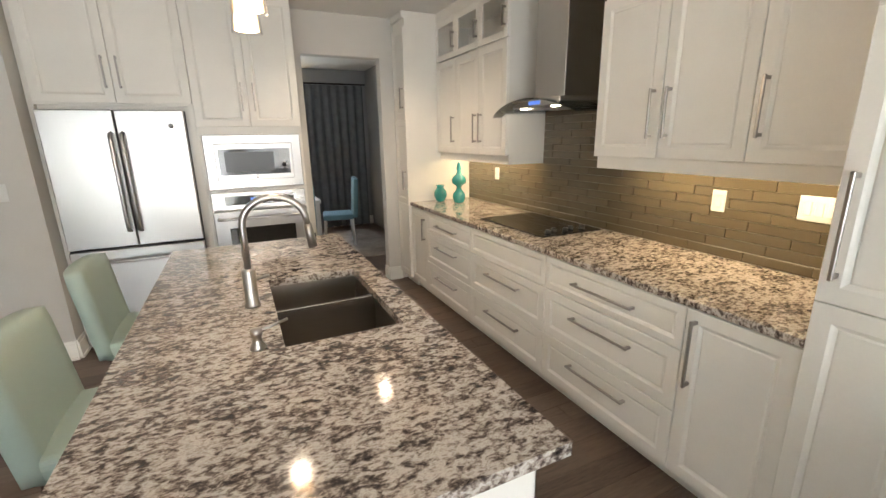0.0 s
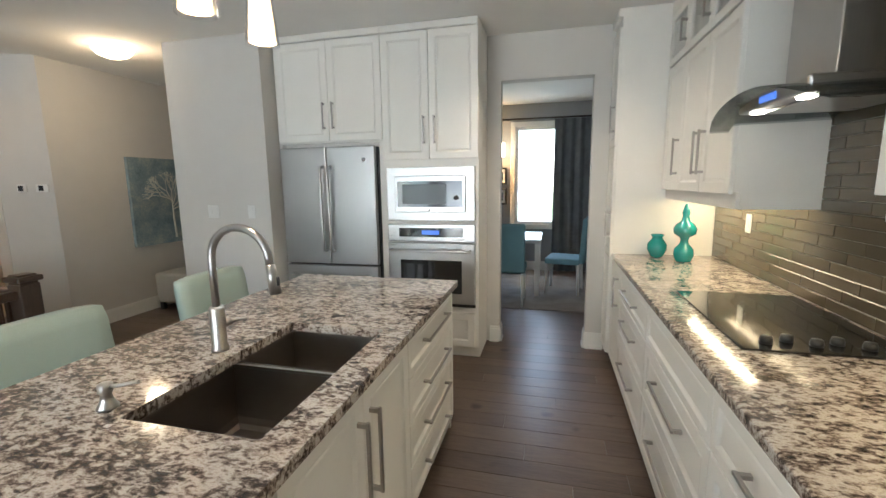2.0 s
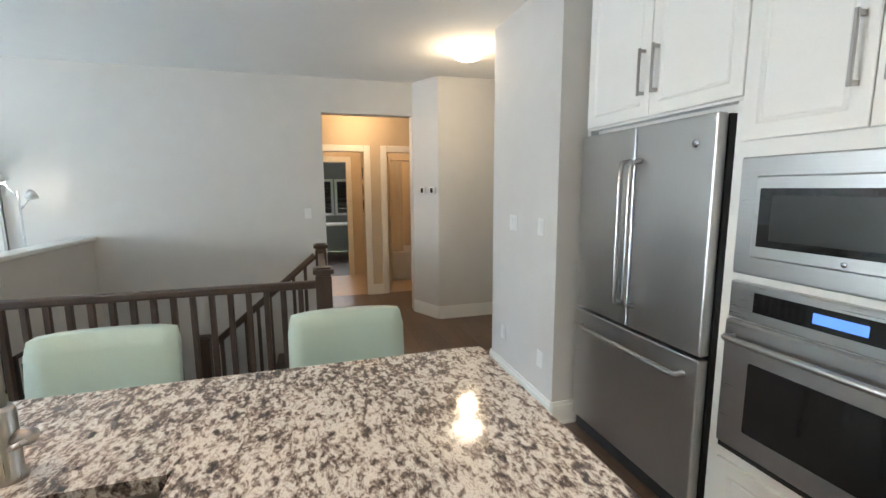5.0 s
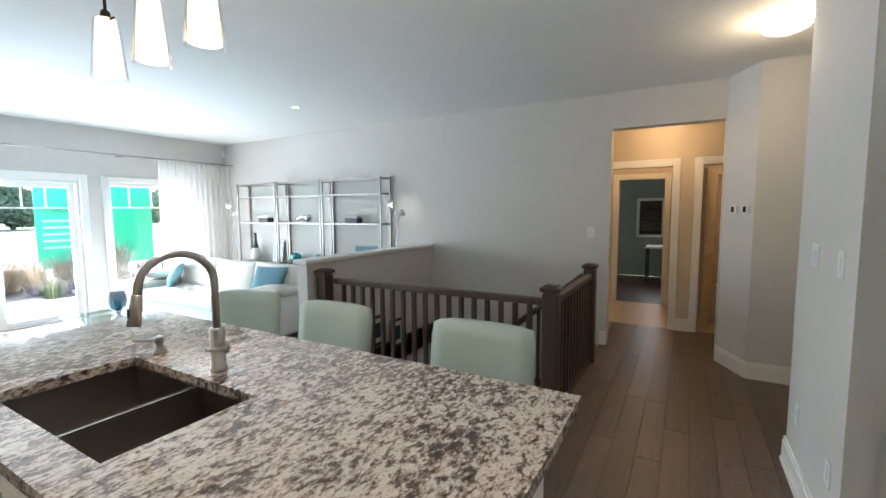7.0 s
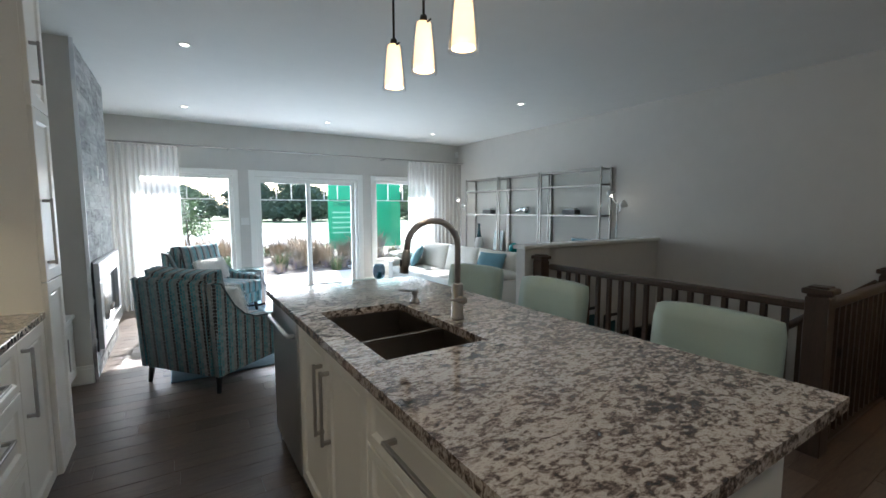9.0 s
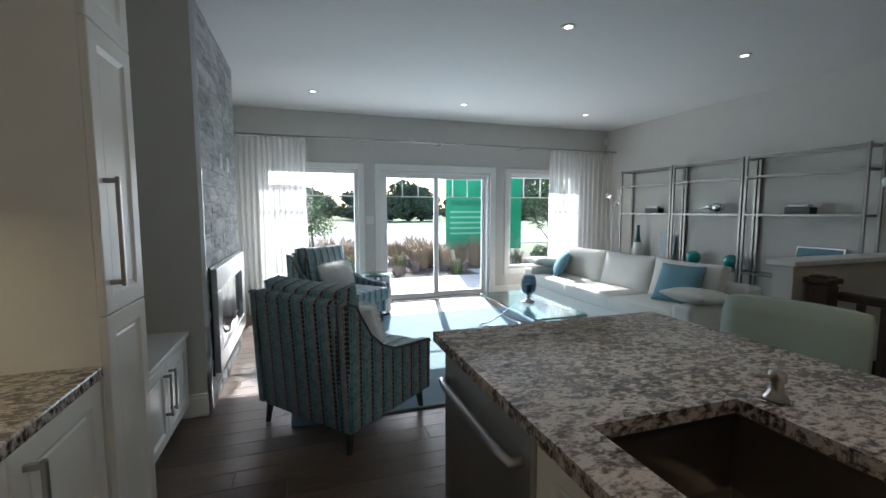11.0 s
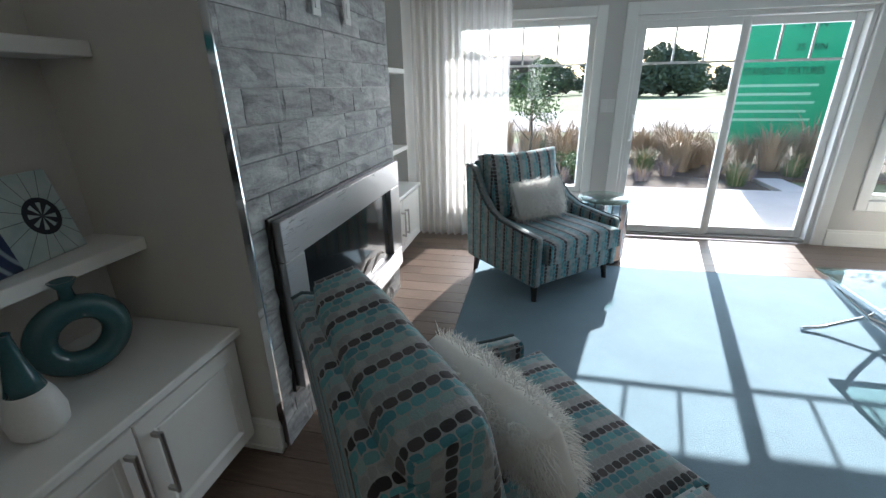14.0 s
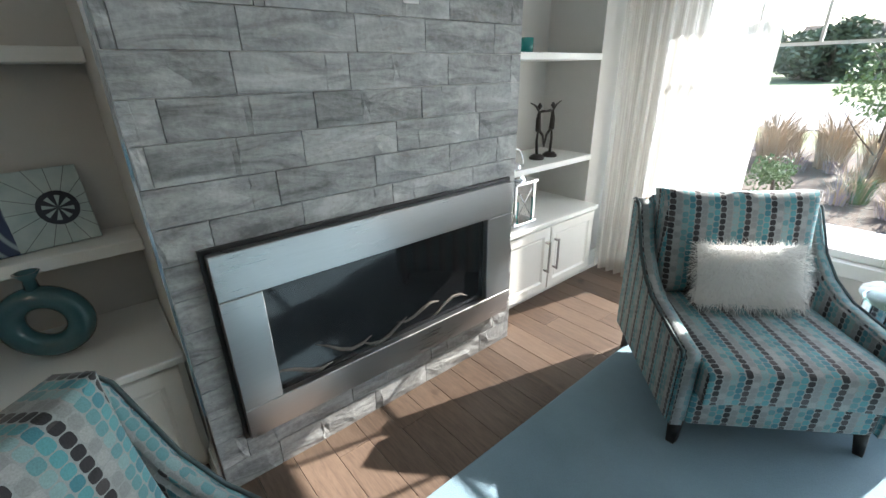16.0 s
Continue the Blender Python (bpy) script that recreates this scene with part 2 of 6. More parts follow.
def stone():
    m, nt, b = nodes_of("split_stone")
    oi = nt.nodes.new("ShaderNodeObjectInfo")
    tc = nt.nodes.new("ShaderNodeTexCoord")
    sh = put(nt, "ShaderNodeCombineXYZ", {"X": mathn(nt, "MULTIPLY", oi.outputs["Random"], 53.0), "Y": mathn(nt, "MULTIPLY", oi.outputs["Random"], 17.0), "Z": 0.0})
    v = put(nt, "ShaderNodeVectorMath", {0: tc.outputs["Object"], 1: sh.outputs[0]}, operation="ADD").outputs[0]
    vs = put(nt, "ShaderNodeMapping", {"Vector": v, "Scale": (1, 0.6, 2.2)}).outputs[0]
    n1 = noise_tex(nt, vs, 5, 6, 0.6, 1.5)
    n2 = noise_tex(nt, v, 60, 4, 0.6)
    vein = noise_tex(nt, vs, 11, 3, 0.5, 3.0)
    f = mathn(nt, "MULTIPLY_ADD", n2, 0.25, mathn(nt, "MULTIPLY", n1, 0.75))
    f = mathn(nt, "MULTIPLY_ADD", oi.outputs["Random"], 0.16, mathn(nt, "SUBTRACT", f, 0.08))
    c = ramp(nt, f, [(0.32, (0.15, 0.15, 0.15)), (0.5, (0.33, 0.335, 0.33)), (0.68, (0.52, 0.525, 0.52))])
    mix = put(nt, "ShaderNodeMix", {"Factor": ramp(nt, vein, [(0.62, (0, 0, 0)), (0.72, (0.45, 0.45, 0.45))]), "A": c, "B": (0.27, 0.235, 0.20, 1)}, data_type="RGBA")
    nt.links.new(mix.outputs[2], b.inputs["Base Color"])
    b.inputs["Roughness"].default_value = 0.62
    bump(nt, b, mathn(nt, "ADD", f, mathn(nt, "MULTIPLY", vein, 0.5)), 0.5, 0.015)
    return m


def compass_print():
    m, nt, b = nodes_of("compass_print")
    tc = nt.nodes.new("ShaderNodeTexCoord")
    p = put(nt, "ShaderNodeSeparateXYZ", {0: tc.outputs["Object"]})
    x, z = mathn(nt, "SUBTRACT", p.outputs["X"], 0.08), mathn(nt, "SUBTRACT", p.outputs["Z"], 0.13)
    r = mathn(nt, "SQRT", mathn(nt, "ADD", mathn(nt, "MULTIPLY", x, x), mathn(nt, "MULTIPLY", z, z)))
    a = mathn(nt, "ARCTAN2", z, x)
    rays = mathn(nt, "LESS_THAN", mathn(nt, "ABSOLUTE", mathn(nt, "MULTIPLY", mathn(nt, "SINE", mathn(nt, "MULTIPLY", a, 8.0)), r)), 0.008)
    ring = mathn(nt, "LESS_THAN", mathn(nt, "ABSOLUTE", mathn(nt, "SUBTRACT", r, 0.052)), 0.008)
    core = mathn(nt, "MULTIPLY", mathn(nt, "LESS_THAN", r, 0.045), mathn(nt, "GREATER_THAN", mathn(nt, "SINE", mathn(nt, "MULTIPLY", a, 8.0)), 0.0))
    band = mathn(nt, "LESS_THAN", p.outputs["X"], -0.06)
    ink = mathn(nt, "MAXIMUM", mathn(nt, "MAXIMUM", mathn(nt, "MULTIPLY", rays, 0.8), ring), core)
    base = ramp(nt, noise_tex(nt, tc.outputs["Object"], 12), [(0.3, (0.36, 0.47, 0.48)), (0.7, (0.55, 0.63, 0.62))])
    m1 = put(nt, "ShaderNodeMix", {"Factor": ink, "A": base, "B": (0.01, 0.015, 0.03, 1)}, data_type="RGBA")
    rb = mathn(nt, "SINE", mathn(nt, "MULTIPLY", r, 150.0))
    bandc = ramp(nt, rb, [(0.3, (0.012, 0.03, 0.09)), (0.92, (0.3, 0.38, 0.45))])
    m2 = put(nt, "ShaderNodeMix", {"Factor": band, "A": m1.outputs[2], "B": bandc}, data_type="RGBA")
    nt.links.new(m2.outputs[2], b.inputs["Base Color"])
    b.inputs["Roughness"].default_value = 0.4
    return m


def canvas_tree():
    m, nt, b = nodes_of("tree_canvas_ground")
    v = coords(nt, (1, 1, 1))
    n, k = noise_tex(nt, v, 5, 5, 0.6), noise_tex(nt, v, 60, 3)
    f = mathn(nt, "MULTIPLY_ADD", k, 0.3, mathn(nt, "MULTIPLY", n, 0.7))
    nt.links.new(ramp(nt, f, [(0.3, (0.10, 0.17, 0.21)), (0.5, (0.22, 0.30, 0.34)), (0.7, (0.42, 0.45, 0.42))]), b.inputs["Base Color"])
    b.inputs["Roughness"].default_value = 0.7
    bump(nt, b, f, 0.2, 0.003)
    return m


WALL = plain("wall_paint", (0.60, 0.585, 0.555), 0.7, var=0.03, bumpy=0.03)
CEIL = plain("ceiling_paint", (0.80, 0.80, 0.78), 0.85, var=0.02, bumpy=0.06)
TRIM = plain("trim_paint", (0.80, 0.80, 0.77), 0.35, var=0.02, bumpy=0.02)
CAB = plain("cabinet_paint", (0.80, 0.785, 0.74), 0.36, var=0.025, bumpy=0.02)
GRANITE = granite()
FLOORW = wood("floor_boards", (0.046, 0.029, 0.021), (0.195, 0.137, 0.101), 0, 0.36)
SUBFLOOR = plain("subfloor", (0.02, 0.014, 0.01), 0.8)
DARKWOOD = wood("stained_rail_wood", (0.035, 0.022, 0.016), (0.10, 0.065, 0.045), 2, 0.4, 0.2)
STEEL = brushed("brushed_steel", (0.55, 0.545, 0.54), 0.32, (40, 40, 0.6))
STEELH = brushed("brushed_steel_wide", (0.52, 0.515, 0.51), 0.3, (0.6, 0.6, 40))
SINKM = brushed("sink_steel", (0.34, 0.31, 0.28), 0.34, (0.6, 40, 40))
NICKEL = brushed("brushed_nickel", (0.45, 0.43, 0.41), 0.3, (30, 30, 1))
CHROME = plain("chrome", (0.75, 0.76, 0.78), 0.1, 1.0, var=0.02, bumpy=0)
BLACKG = plain("black_glass", (0.012, 0.012, 0.013), 0.1, var=0.1, bumpy=0, coat=0.5)
BLACKP = plain("black_plastic", (0.02, 0.02, 0.02), 0.4)
GLASS = glass("window_glass")
GLASSG = glass("tinted_table_glass", (0.82, 0.93, 0.90))
SHEER = sheer()
MINT = plain("mint_leather", (0.41, 0.51, 0.46), 0.5, var=0.05, grain=260, bumpy=0.12)
FABRIC = chair_fabric()
FUR = plain("white_fur", (0.93, 0.92, 0.89), 0.9, var=0.05, bumpy=0)
SOFA = plain("cream_sofa_fabric", (0.66, 0.64, 0.58), 0.85, var=0.05, grain=350, bumpy=0.15)
TEALF = plain("teal_cushion_fabric", (0.14, 0.28, 0.34), 0.8, var=0.1, grain=300, bumpy=0.15)
RUG = plain("blue_grey_rug", (0.19, 0.28, 0.335), 0.95, var=0.14, scale=2.5, grain=240, bumpy=0.6)
TILE = plain("olive_glass_tile", (0.12, 0.098, 0.062), 0.22, var=0.10, scale=3, bumpy=0.02, coat=0.4, per_object=0.5)
GROUT = plain("grout", (0.30, 0.27, 0.21), 0.9)
STONE = stone()
TEALC = plain("teal_glaze", (0.015, 0.27, 0.26), 0.12, var=0.1, bumpy=0, coat=0.6)
TEALD = plain("dark_teal_glaze", (0.035, 0.10, 0.115), 0.2, var=0.15, bumpy=0.03, coat=0.4)
WHITEC = plain("white_ceramic", (0.72, 0.72, 0.70), 0.3, bumpy=0.02)
BRONZE = plain("dark_bronze", (0.03, 0.024, 0.02), 0.4, 0.6)
SHELFM = brushed("champagne_metal", (0.30, 0.285, 0.265), 0.38, (10, 10, 10))
LAMPW = emit("lit_opal_glass", (1.0, 0.80, 0.52), 1.3)
PENDM = emit("lit_pendant_glass", (1.0, 0.66, 0.30), 0.55)
POTM = emit("pot_light_lens", (1.0, 0.9, 0.72), 2.0)
SCREEN = emit("clock_display", (0.08, 0.18, 0.6), 0.12)
BEIGE = plain("beige_tile", (0.50, 0.40, 0.29), 0.4, var=0.08)
# Yellow lamplight is tinted into this hall colour, on top of the warm bulbs.
HALLW = plain("hall_lamplit_paint", (0.58, 0.50, 0.38), 0.7, var=0.03)
COMPASS = compass_print()
CANVAS = canvas_tree()
PAVE = plain("patio_paving", (0.52, 0.50, 0.47), 0.85, var=0.15, scale=2, bumpy=0.3)
GRASSG = plain("lawn_ground", (0.15, 0.19, 0.08), 0.95, var=0.4, scale=0.6, bumpy=0.4)
ROADM = plain("pale_road", (0.36, 0.35, 0.34), 0.9, var=0.12)
SOIL = plain("garden_soil", (0.10, 0.075, 0.055), 0.95, var=0.3, bumpy=0.6)
LEAF = plain("leaf_green", (0.095, 0.155, 0.055), 0.6, var=0.45, scale=2, bumpy=0)
LEAFD = plain("leaf_dark", (0.105, 0.14, 0.085), 0.7, var=0.4, scale=0.7, bumpy=0)
STRAW = plain("straw_grass", (0.40, 0.31, 0.21), 0.8, var=0.35, scale=3, bumpy=0)
PURPLE = plain("purple_flower", (0.30, 0.25, 0.28), 0.8, var=0.3, bumpy=0)
BARK = plain("bark", (0.10, 0.075, 0.055), 0.9, var=0.3, bumpy=0.5)
SIGNG = plain("green_hoarding", (0.03, 0.42, 0.20), 0.5, var=0.05, scale=1)
SIGNT = plain("dark_green_lettering", (0.004, 0.04, 0.025), 0.6)
SIGNW = plain("pale_lettering", (0.35, 0.7, 0.5), 0.6)
BLUEC = plain("blue_grey_curtain", (0.13, 0.14, 0.15), 0.85, var=0.25, scale=9)
PIPING = plain("dark_piping", (0.06, 0.085, 0.09), 0.8, var=0.3, grain=200)
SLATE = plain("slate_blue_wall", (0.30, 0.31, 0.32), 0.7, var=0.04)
LOG = plain("pale_driftwood", (0.15, 0.13, 0.115), 0.9, var=0.3, bumpy=0.4)

# ---------------------------------------------------------------- builders


def bx(bm, x0, x1, y0, y1, z0, z1, bevel=0.0, seg=1):
    r = bmesh.ops.create_cube(bm, size=1.0)
    vs = r["verts"]
    bmesh.ops.scale(bm, vec=(abs(x1 - x0), abs(y1 - y0), abs(z1 - z0)), verts=vs)
    bmesh.ops.translate(bm, vec=((x0 + x1) / 2, (y0 + y1) / 2, (z0 + z1) / 2), verts=vs)
    if bevel:
        es = list({e for v in vs for e in v.link_edges})
        bmesh.ops.bevel(bm, geom=es, offset=bevel, segments=seg, affect="EDGES", profile=0.5)
    return bm


def box(x0, x1, y0, y1, z0, z1, bevel=0.0, seg=1):
    return bx(bmesh.new(), x0, x1, y0, y1, z0, z1, bevel, seg)


def tube(bm, pts, r, seg=10, caps=True, taper=None):
    """A round bar along the points."""
    pts = [Vector(p) for p in pts]
    rings = []
    up = Vector((0, 0, 1))
    for i, p in enumerate(pts):
        d = (pts[min(i + 1, len(pts) - 1)] - pts[max(i - 1, 0)]).normalized()
        a = d.cross(up if abs(d.dot(up)) < 0.95 else Vector((1, 0, 0))).normalized()
        if rings:
            a = (prev - d * prev.dot(d)).normalized()
        prev = a
        c = d.cross(a)
        rr = r * (taper[i] if taper else 1)
        rings.append([bm.verts.new(p + (a * math.cos(k * math.tau / seg) + c * math.sin(k * math.tau / seg)) * rr) for k in range(seg)])
    for q, s in zip(rings, rings[1:]):
        for k in range(seg):
            bm.faces.new((q[k], q[(k + 1) % seg], s[(k + 1) % seg], s[k])).smooth = True
    if caps:
        bm.faces.new(rings[0][::-1])
        bm.faces.new(rings[-1])
    return bm


def lathe(bm, prof, seg=24, at=(0, 0, 0)):
    """A body turned about z from (radius, height) pairs."""
    rings = []
    for r, z in prof:
        rings.append([bm.verts.new((at[0] + max(r, 0.0005) * math.cos(k * math.tau / seg), at[1] + max(r, 0.0005) * math.sin(k * math.tau / seg), at[2] + z)) for k in range(seg)])
    for q, s in zip(rings, rings[1:]):
        for k in range(seg):
            bm.faces.new((q[k], q[(k + 1) % seg], s[(k + 1) % seg], s[k])).smooth = True
    bm.faces.new(rings[0][::-1])
    bm.faces.new(rings[-1])
    return bm


def finish(name, bm, mat):
    bmesh.ops.recalc_face_normals(bm, faces=bm.faces[:])
    me = bpy.data.meshes.new(name)
    bm.to_mesh(me)
    bm.free()
    me.materials.append(mat)
    return me


def part(name, bm, mat, parent, label="", m=None):
    ob = new(name, finish(name, bm, mat))
    ob.parent = parent
    if m is not None:
        ob.matrix_basis = m
    return tagged(ob, label)


def thing(name, m, label, category, group="", kind=""):
    ob = new(name)
    ob.empty_display_size = 0.1
    ob.matrix_basis = m if isinstance(m, Matrix) else pose(*m)
    return tagged(ob, label, category, group, kind)


def solid(name, bm, mat, label, category, group="", kind="", m=None):
    ob = new(name, finish(name, bm, mat))
    if m is not None:
        ob.matrix_basis = m
    return tagged(ob, label, category, group, kind)


def struct(name, bm, mat, label):
    return solid(name, bm, mat, label, name.split("_")[0], kind="structure")


def wall_with_holes(axis, at0, at1, a0, a1, z0, z1, holes):
    """A wall slab between a0 and a1, cut by openings (a, b, bottom, top). axis: the one along which it runs."""
    bm = bmesh.new()
    cuts = sorted({a0, a1, *[h[0] for h in holes], *[h[1] for h in holes]})
    for u, v in zip(cuts, cuts[1:]):
        mid, spans = (u + v) / 2, [(z0, z1)]
        for ha, hb, hz0, hz1 in holes:
            if ha < mid < hb:
                spans = [(p, q) for s0, s1 in spans for p, q in ((s0, min(s1, hz0)), (max(s0, hz1), s1)) if q - p > 1e-4]
        for p, q in spans:
            if axis == "x":
                bx(bm, u, v, at0, at1, p, q)
            else:
                bx(bm, at0, at1, u, v, p, q)
    bmesh.ops.remove_doubles(bm, verts=bm.verts[:], dist=1e-5)
    return bm


# ---------------------------------------------------------------- setting
CH = 2.74
struct("ceiling", wall_with_holes("x", -3.6, 9.4, -8.2, 4.6, CH, CH + 0.12, []), CEIL, "smooth white painted ceiling over open kitchen and living room")
struct("wall_south", wall_with_holes("x", -3.45, -3.29, -2.5, 4.2, -0.2, CH, [(-0.13, 1.62, -0.2, 1.96), (1.95, 3.2, 0.42, 1.96), (-1.72, -0.47, 0.42, 1.96)]), WALL, "greige painted window wall with patio door opening")
struct("wall_east", box(4.0, 4.15, -3.29, 5.375, 0, CH), WALL, "greige painted wall behind cabinets and fireplace")
struct("wall_west", wall_with_holes("y", -2.5, -2.35, -3.29, 4.47, -2.8, CH, [(3.436, 4.463, -0.03, 2.365)]), WALL, "long greige painted wall with hall opening")
struct("wall_north_dining", wall_with_holes("x", 5.375, 5.5, 0.4, 4.15, 0, CH, [(2.36, 3.13, 0, 2.365)]), WALL, "greige painted wall with tall dining opening")
struct("wall_pier", box(-0.53, 0.44, 4.73, 5.6, 0, CH), WALL, "greige painted wall pier beside the refrigerator")
bm = bmesh.new()
vs = [bm.verts.new(p) for p in ((-2.35, 4.47, 0), (-1.95, 4.67, 0), (-1.95, 8.0, 0), (-2.5, 8.0, 0), (-2.5, 4.47, 0))]
top = bmesh.ops.extrude_face_region(bm, geom=[bm.faces.new(vs)])
bmesh.ops.translate(bm, vec=(0, 0, CH), verts=[v for v in top["geom"] if isinstance(v, bmesh.types.BMVert)])
struct("wall_corridor", bm, WALL, "greige painted corridor wall with angled corner")
struct("wall_corridor_end", box(-2.0, 0.4, 8.0, 8.12, 0, CH), WALL, "greige painted wall closing the corridor")
struct("wall_corridor_east", box(0.35, 0.47, 5.6, 8.0, 0, CH), WALL, "greige painted inner corridor wall")
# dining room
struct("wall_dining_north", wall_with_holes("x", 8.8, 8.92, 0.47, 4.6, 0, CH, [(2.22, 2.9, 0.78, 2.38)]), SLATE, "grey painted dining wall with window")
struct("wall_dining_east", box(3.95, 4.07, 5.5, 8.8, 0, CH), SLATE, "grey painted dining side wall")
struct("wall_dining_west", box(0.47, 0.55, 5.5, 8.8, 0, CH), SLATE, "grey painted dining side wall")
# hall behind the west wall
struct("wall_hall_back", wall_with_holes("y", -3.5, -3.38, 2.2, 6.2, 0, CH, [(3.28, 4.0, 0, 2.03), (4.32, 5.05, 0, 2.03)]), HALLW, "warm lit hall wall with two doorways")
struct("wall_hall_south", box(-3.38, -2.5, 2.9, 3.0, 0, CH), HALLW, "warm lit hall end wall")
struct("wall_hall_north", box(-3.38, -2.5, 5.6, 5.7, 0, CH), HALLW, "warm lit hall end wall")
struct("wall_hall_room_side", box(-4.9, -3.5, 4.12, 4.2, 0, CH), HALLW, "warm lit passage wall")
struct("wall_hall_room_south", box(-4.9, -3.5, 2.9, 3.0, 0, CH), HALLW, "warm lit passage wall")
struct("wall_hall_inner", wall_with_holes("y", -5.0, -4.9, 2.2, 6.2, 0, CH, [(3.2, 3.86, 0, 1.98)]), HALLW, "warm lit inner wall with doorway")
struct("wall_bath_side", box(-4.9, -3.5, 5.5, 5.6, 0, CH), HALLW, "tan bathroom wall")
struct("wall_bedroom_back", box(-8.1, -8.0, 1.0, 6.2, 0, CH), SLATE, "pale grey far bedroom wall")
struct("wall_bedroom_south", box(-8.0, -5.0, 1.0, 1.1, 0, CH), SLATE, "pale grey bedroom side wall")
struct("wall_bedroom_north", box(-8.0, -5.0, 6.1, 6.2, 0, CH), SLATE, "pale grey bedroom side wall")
struct("floor_hall_tile", box(-4.9, -3.42, 2.2, 6.2, -0.12, 0.0), BEIGE, "beige tiled hall floor")
struct("floor_bedroom", box(-8.0, -4.9, 1.0, 6.2, -0.12, -0.002), DARKWOOD, "dark wooden bedroom floor")

# stairwell: open floor, half wall, lower walls
SX0, SX1, SY0, SY1 = -2.35, -0.36, 1.18, 3.36
bm = bmesh.new()
for a in ((-3.42, 4.0, SY1, 8.8), (-2.35, 4.0, -3.29, SY0), (SX1, 4.0, SY0, SY1)):
    bx(bm, a[0], a[1], a[2], a[3], -0.30, -0.022)
struct("floor_base", bm, SUBFLOOR, "dark floor structure beneath the boards")
struct("wall_half", box(-2.35, -0.13, 1.06, SY0, -2.8, 1.03), WALL, "low painted half wall beside the stairwell")
struct("trim_half_wall_cap", box(-2.35, -0.10, 1.03, SY0 + 0.03, 1.03, 1.067, 0.006), TRIM, "white painted cap of the half wall")
struct("wall_stair_east", box(SX1, SX1 + 0.1, SY0, SY1, -2.8, -0.30), WALL, "painted wall under the stair railing")
struct("wall_stair_north", box(SX0, SX1, SY1, SY1 + 0.1, -2.8, -0.30), WALL, "painted wall under the landing")
struct("floor_lower", box(SX0, SX1, SY0, SY1, -2.85, -2.75), DARKWOOD, "dark wooden floor at the foot of the stairs")
stairs = thing("staircase", (-2.35, 3.36, 0), "dark stained wooden stairs going down between painted walls", "stairs", kind="structure")
for i in range(7):
    part("tread", box(0.0, 0.66, -0.25 * (i + 1) - 0.02, -0.25 * i, -0.18 * (i + 1) - 0.04, -0.18 * (i + 1), 0.006), DARKWOOD, stairs)
    part("riser", box(0.0, 0.66, -0.25 * i - 0.02, -0.25 * i - 0.002, -0.18 * (i + 1), -0.18 * i - 0.04 if i else -0.03), TRIM, stairs)
part("landing", box(0, 1.98, -2.17, -1.75, -1.33, -1.28), DARKWOOD, stairs)


def newel(parent, x, y, z0, h):
    bm = box(x - 0.055, x + 0.055, y - 0.055, y + 0.055, z0, z0 + h - 0.06, 0.004)
    bx(bm, x - 0.048, x + 0.048, y - 0.048, y + 0.048, z0 + h - 0.06, z0 + h - 0.045)
    bx(bm, x - 0.07, x + 0.07, y - 0.07, y + 0.07, z0 + h - 0.045, z0 + h - 0.012, 0.006)
    bx(bm, x - 0.05, x + 0.05, y - 0.05, y + 0.05, z0 + h - 0.012, z0 + h, 0.006)
    p = part("newel_post", bm, DARKWOOD, parent)
    part("post_base", box(x - 0.066, x + 0.066, y - 0.066, y + 0.066, z0, z0 + 0.17, 0.005), DARKWOOD, p)


rail = thing("stair_railing", (0, 0, 0), "dark stained wooden stair railing with square balusters", "railing")
NX, NY = -0.36, 3.36
newel(rail, NX, NY, 0, 0.98)
newel(rail, -1.74, NY, 0, 0.98)
newel(rail, -0.27, 1.26, 0, 0.98)
part("handrail", box(NX - 0.03, NX + 0.03, 1.30, NY - 0.05, 0.83, 0.885, 0.012, 2), DARKWOOD, rail)
part("handrail", box(-1.69, NX - 0.05, NY - 0.03, NY + 0.03, 0.83, 0.885, 0.012, 2), DARKWOOD, rail)
part("shoe_rail", box(NX - 0.035, NX + 0.035, 1.30, NY - 0.05, 0.0, 0.03, 0.004), DARKWOOD, rail)
part("shoe_rail", box(-1.69, NX - 0.05, NY - 0.035, NY + 0.035, 0.0, 0.03, 0.004), DARKWOOD, rail)
bal = finish("baluster", box(-0.017, 0.017, -0.017, 0.017, 0.0, 0.80, 0.003), DARKWOOD)
for i in range(17):
    o = new("baluster", bal)
    o.parent, o.location = rail, (NX, 1.41 + i * 0.112, 0.03)
for i in range(11):
    o = new("baluster", bal)
    o.parent, o.location = rail, (-1.60 + i * 0.108, NY, 0.03)
low = thing("stair_handrail", (-1.72, 3.30, 0), "sloping dark stained stair handrail with lower newel post", "railing")
bm = tube(bmesh.new(), [(0, 0, 0.86), (0, -0.98, 0.03)], 0.032, 8)
part("handrail", bm, DARKWOOD, low)
newel(low, 0, -1.06, -1.0, 1.13)
for i in range(8):
    y = -0.1 - i * 0.115
    part("baluster", box(-0.016, 0.016, y - 0.016, y + 0.016, -0.9 * -y / 1.0 - 0.15, 0.84 + y * 0.85), DARKWOOD, low)


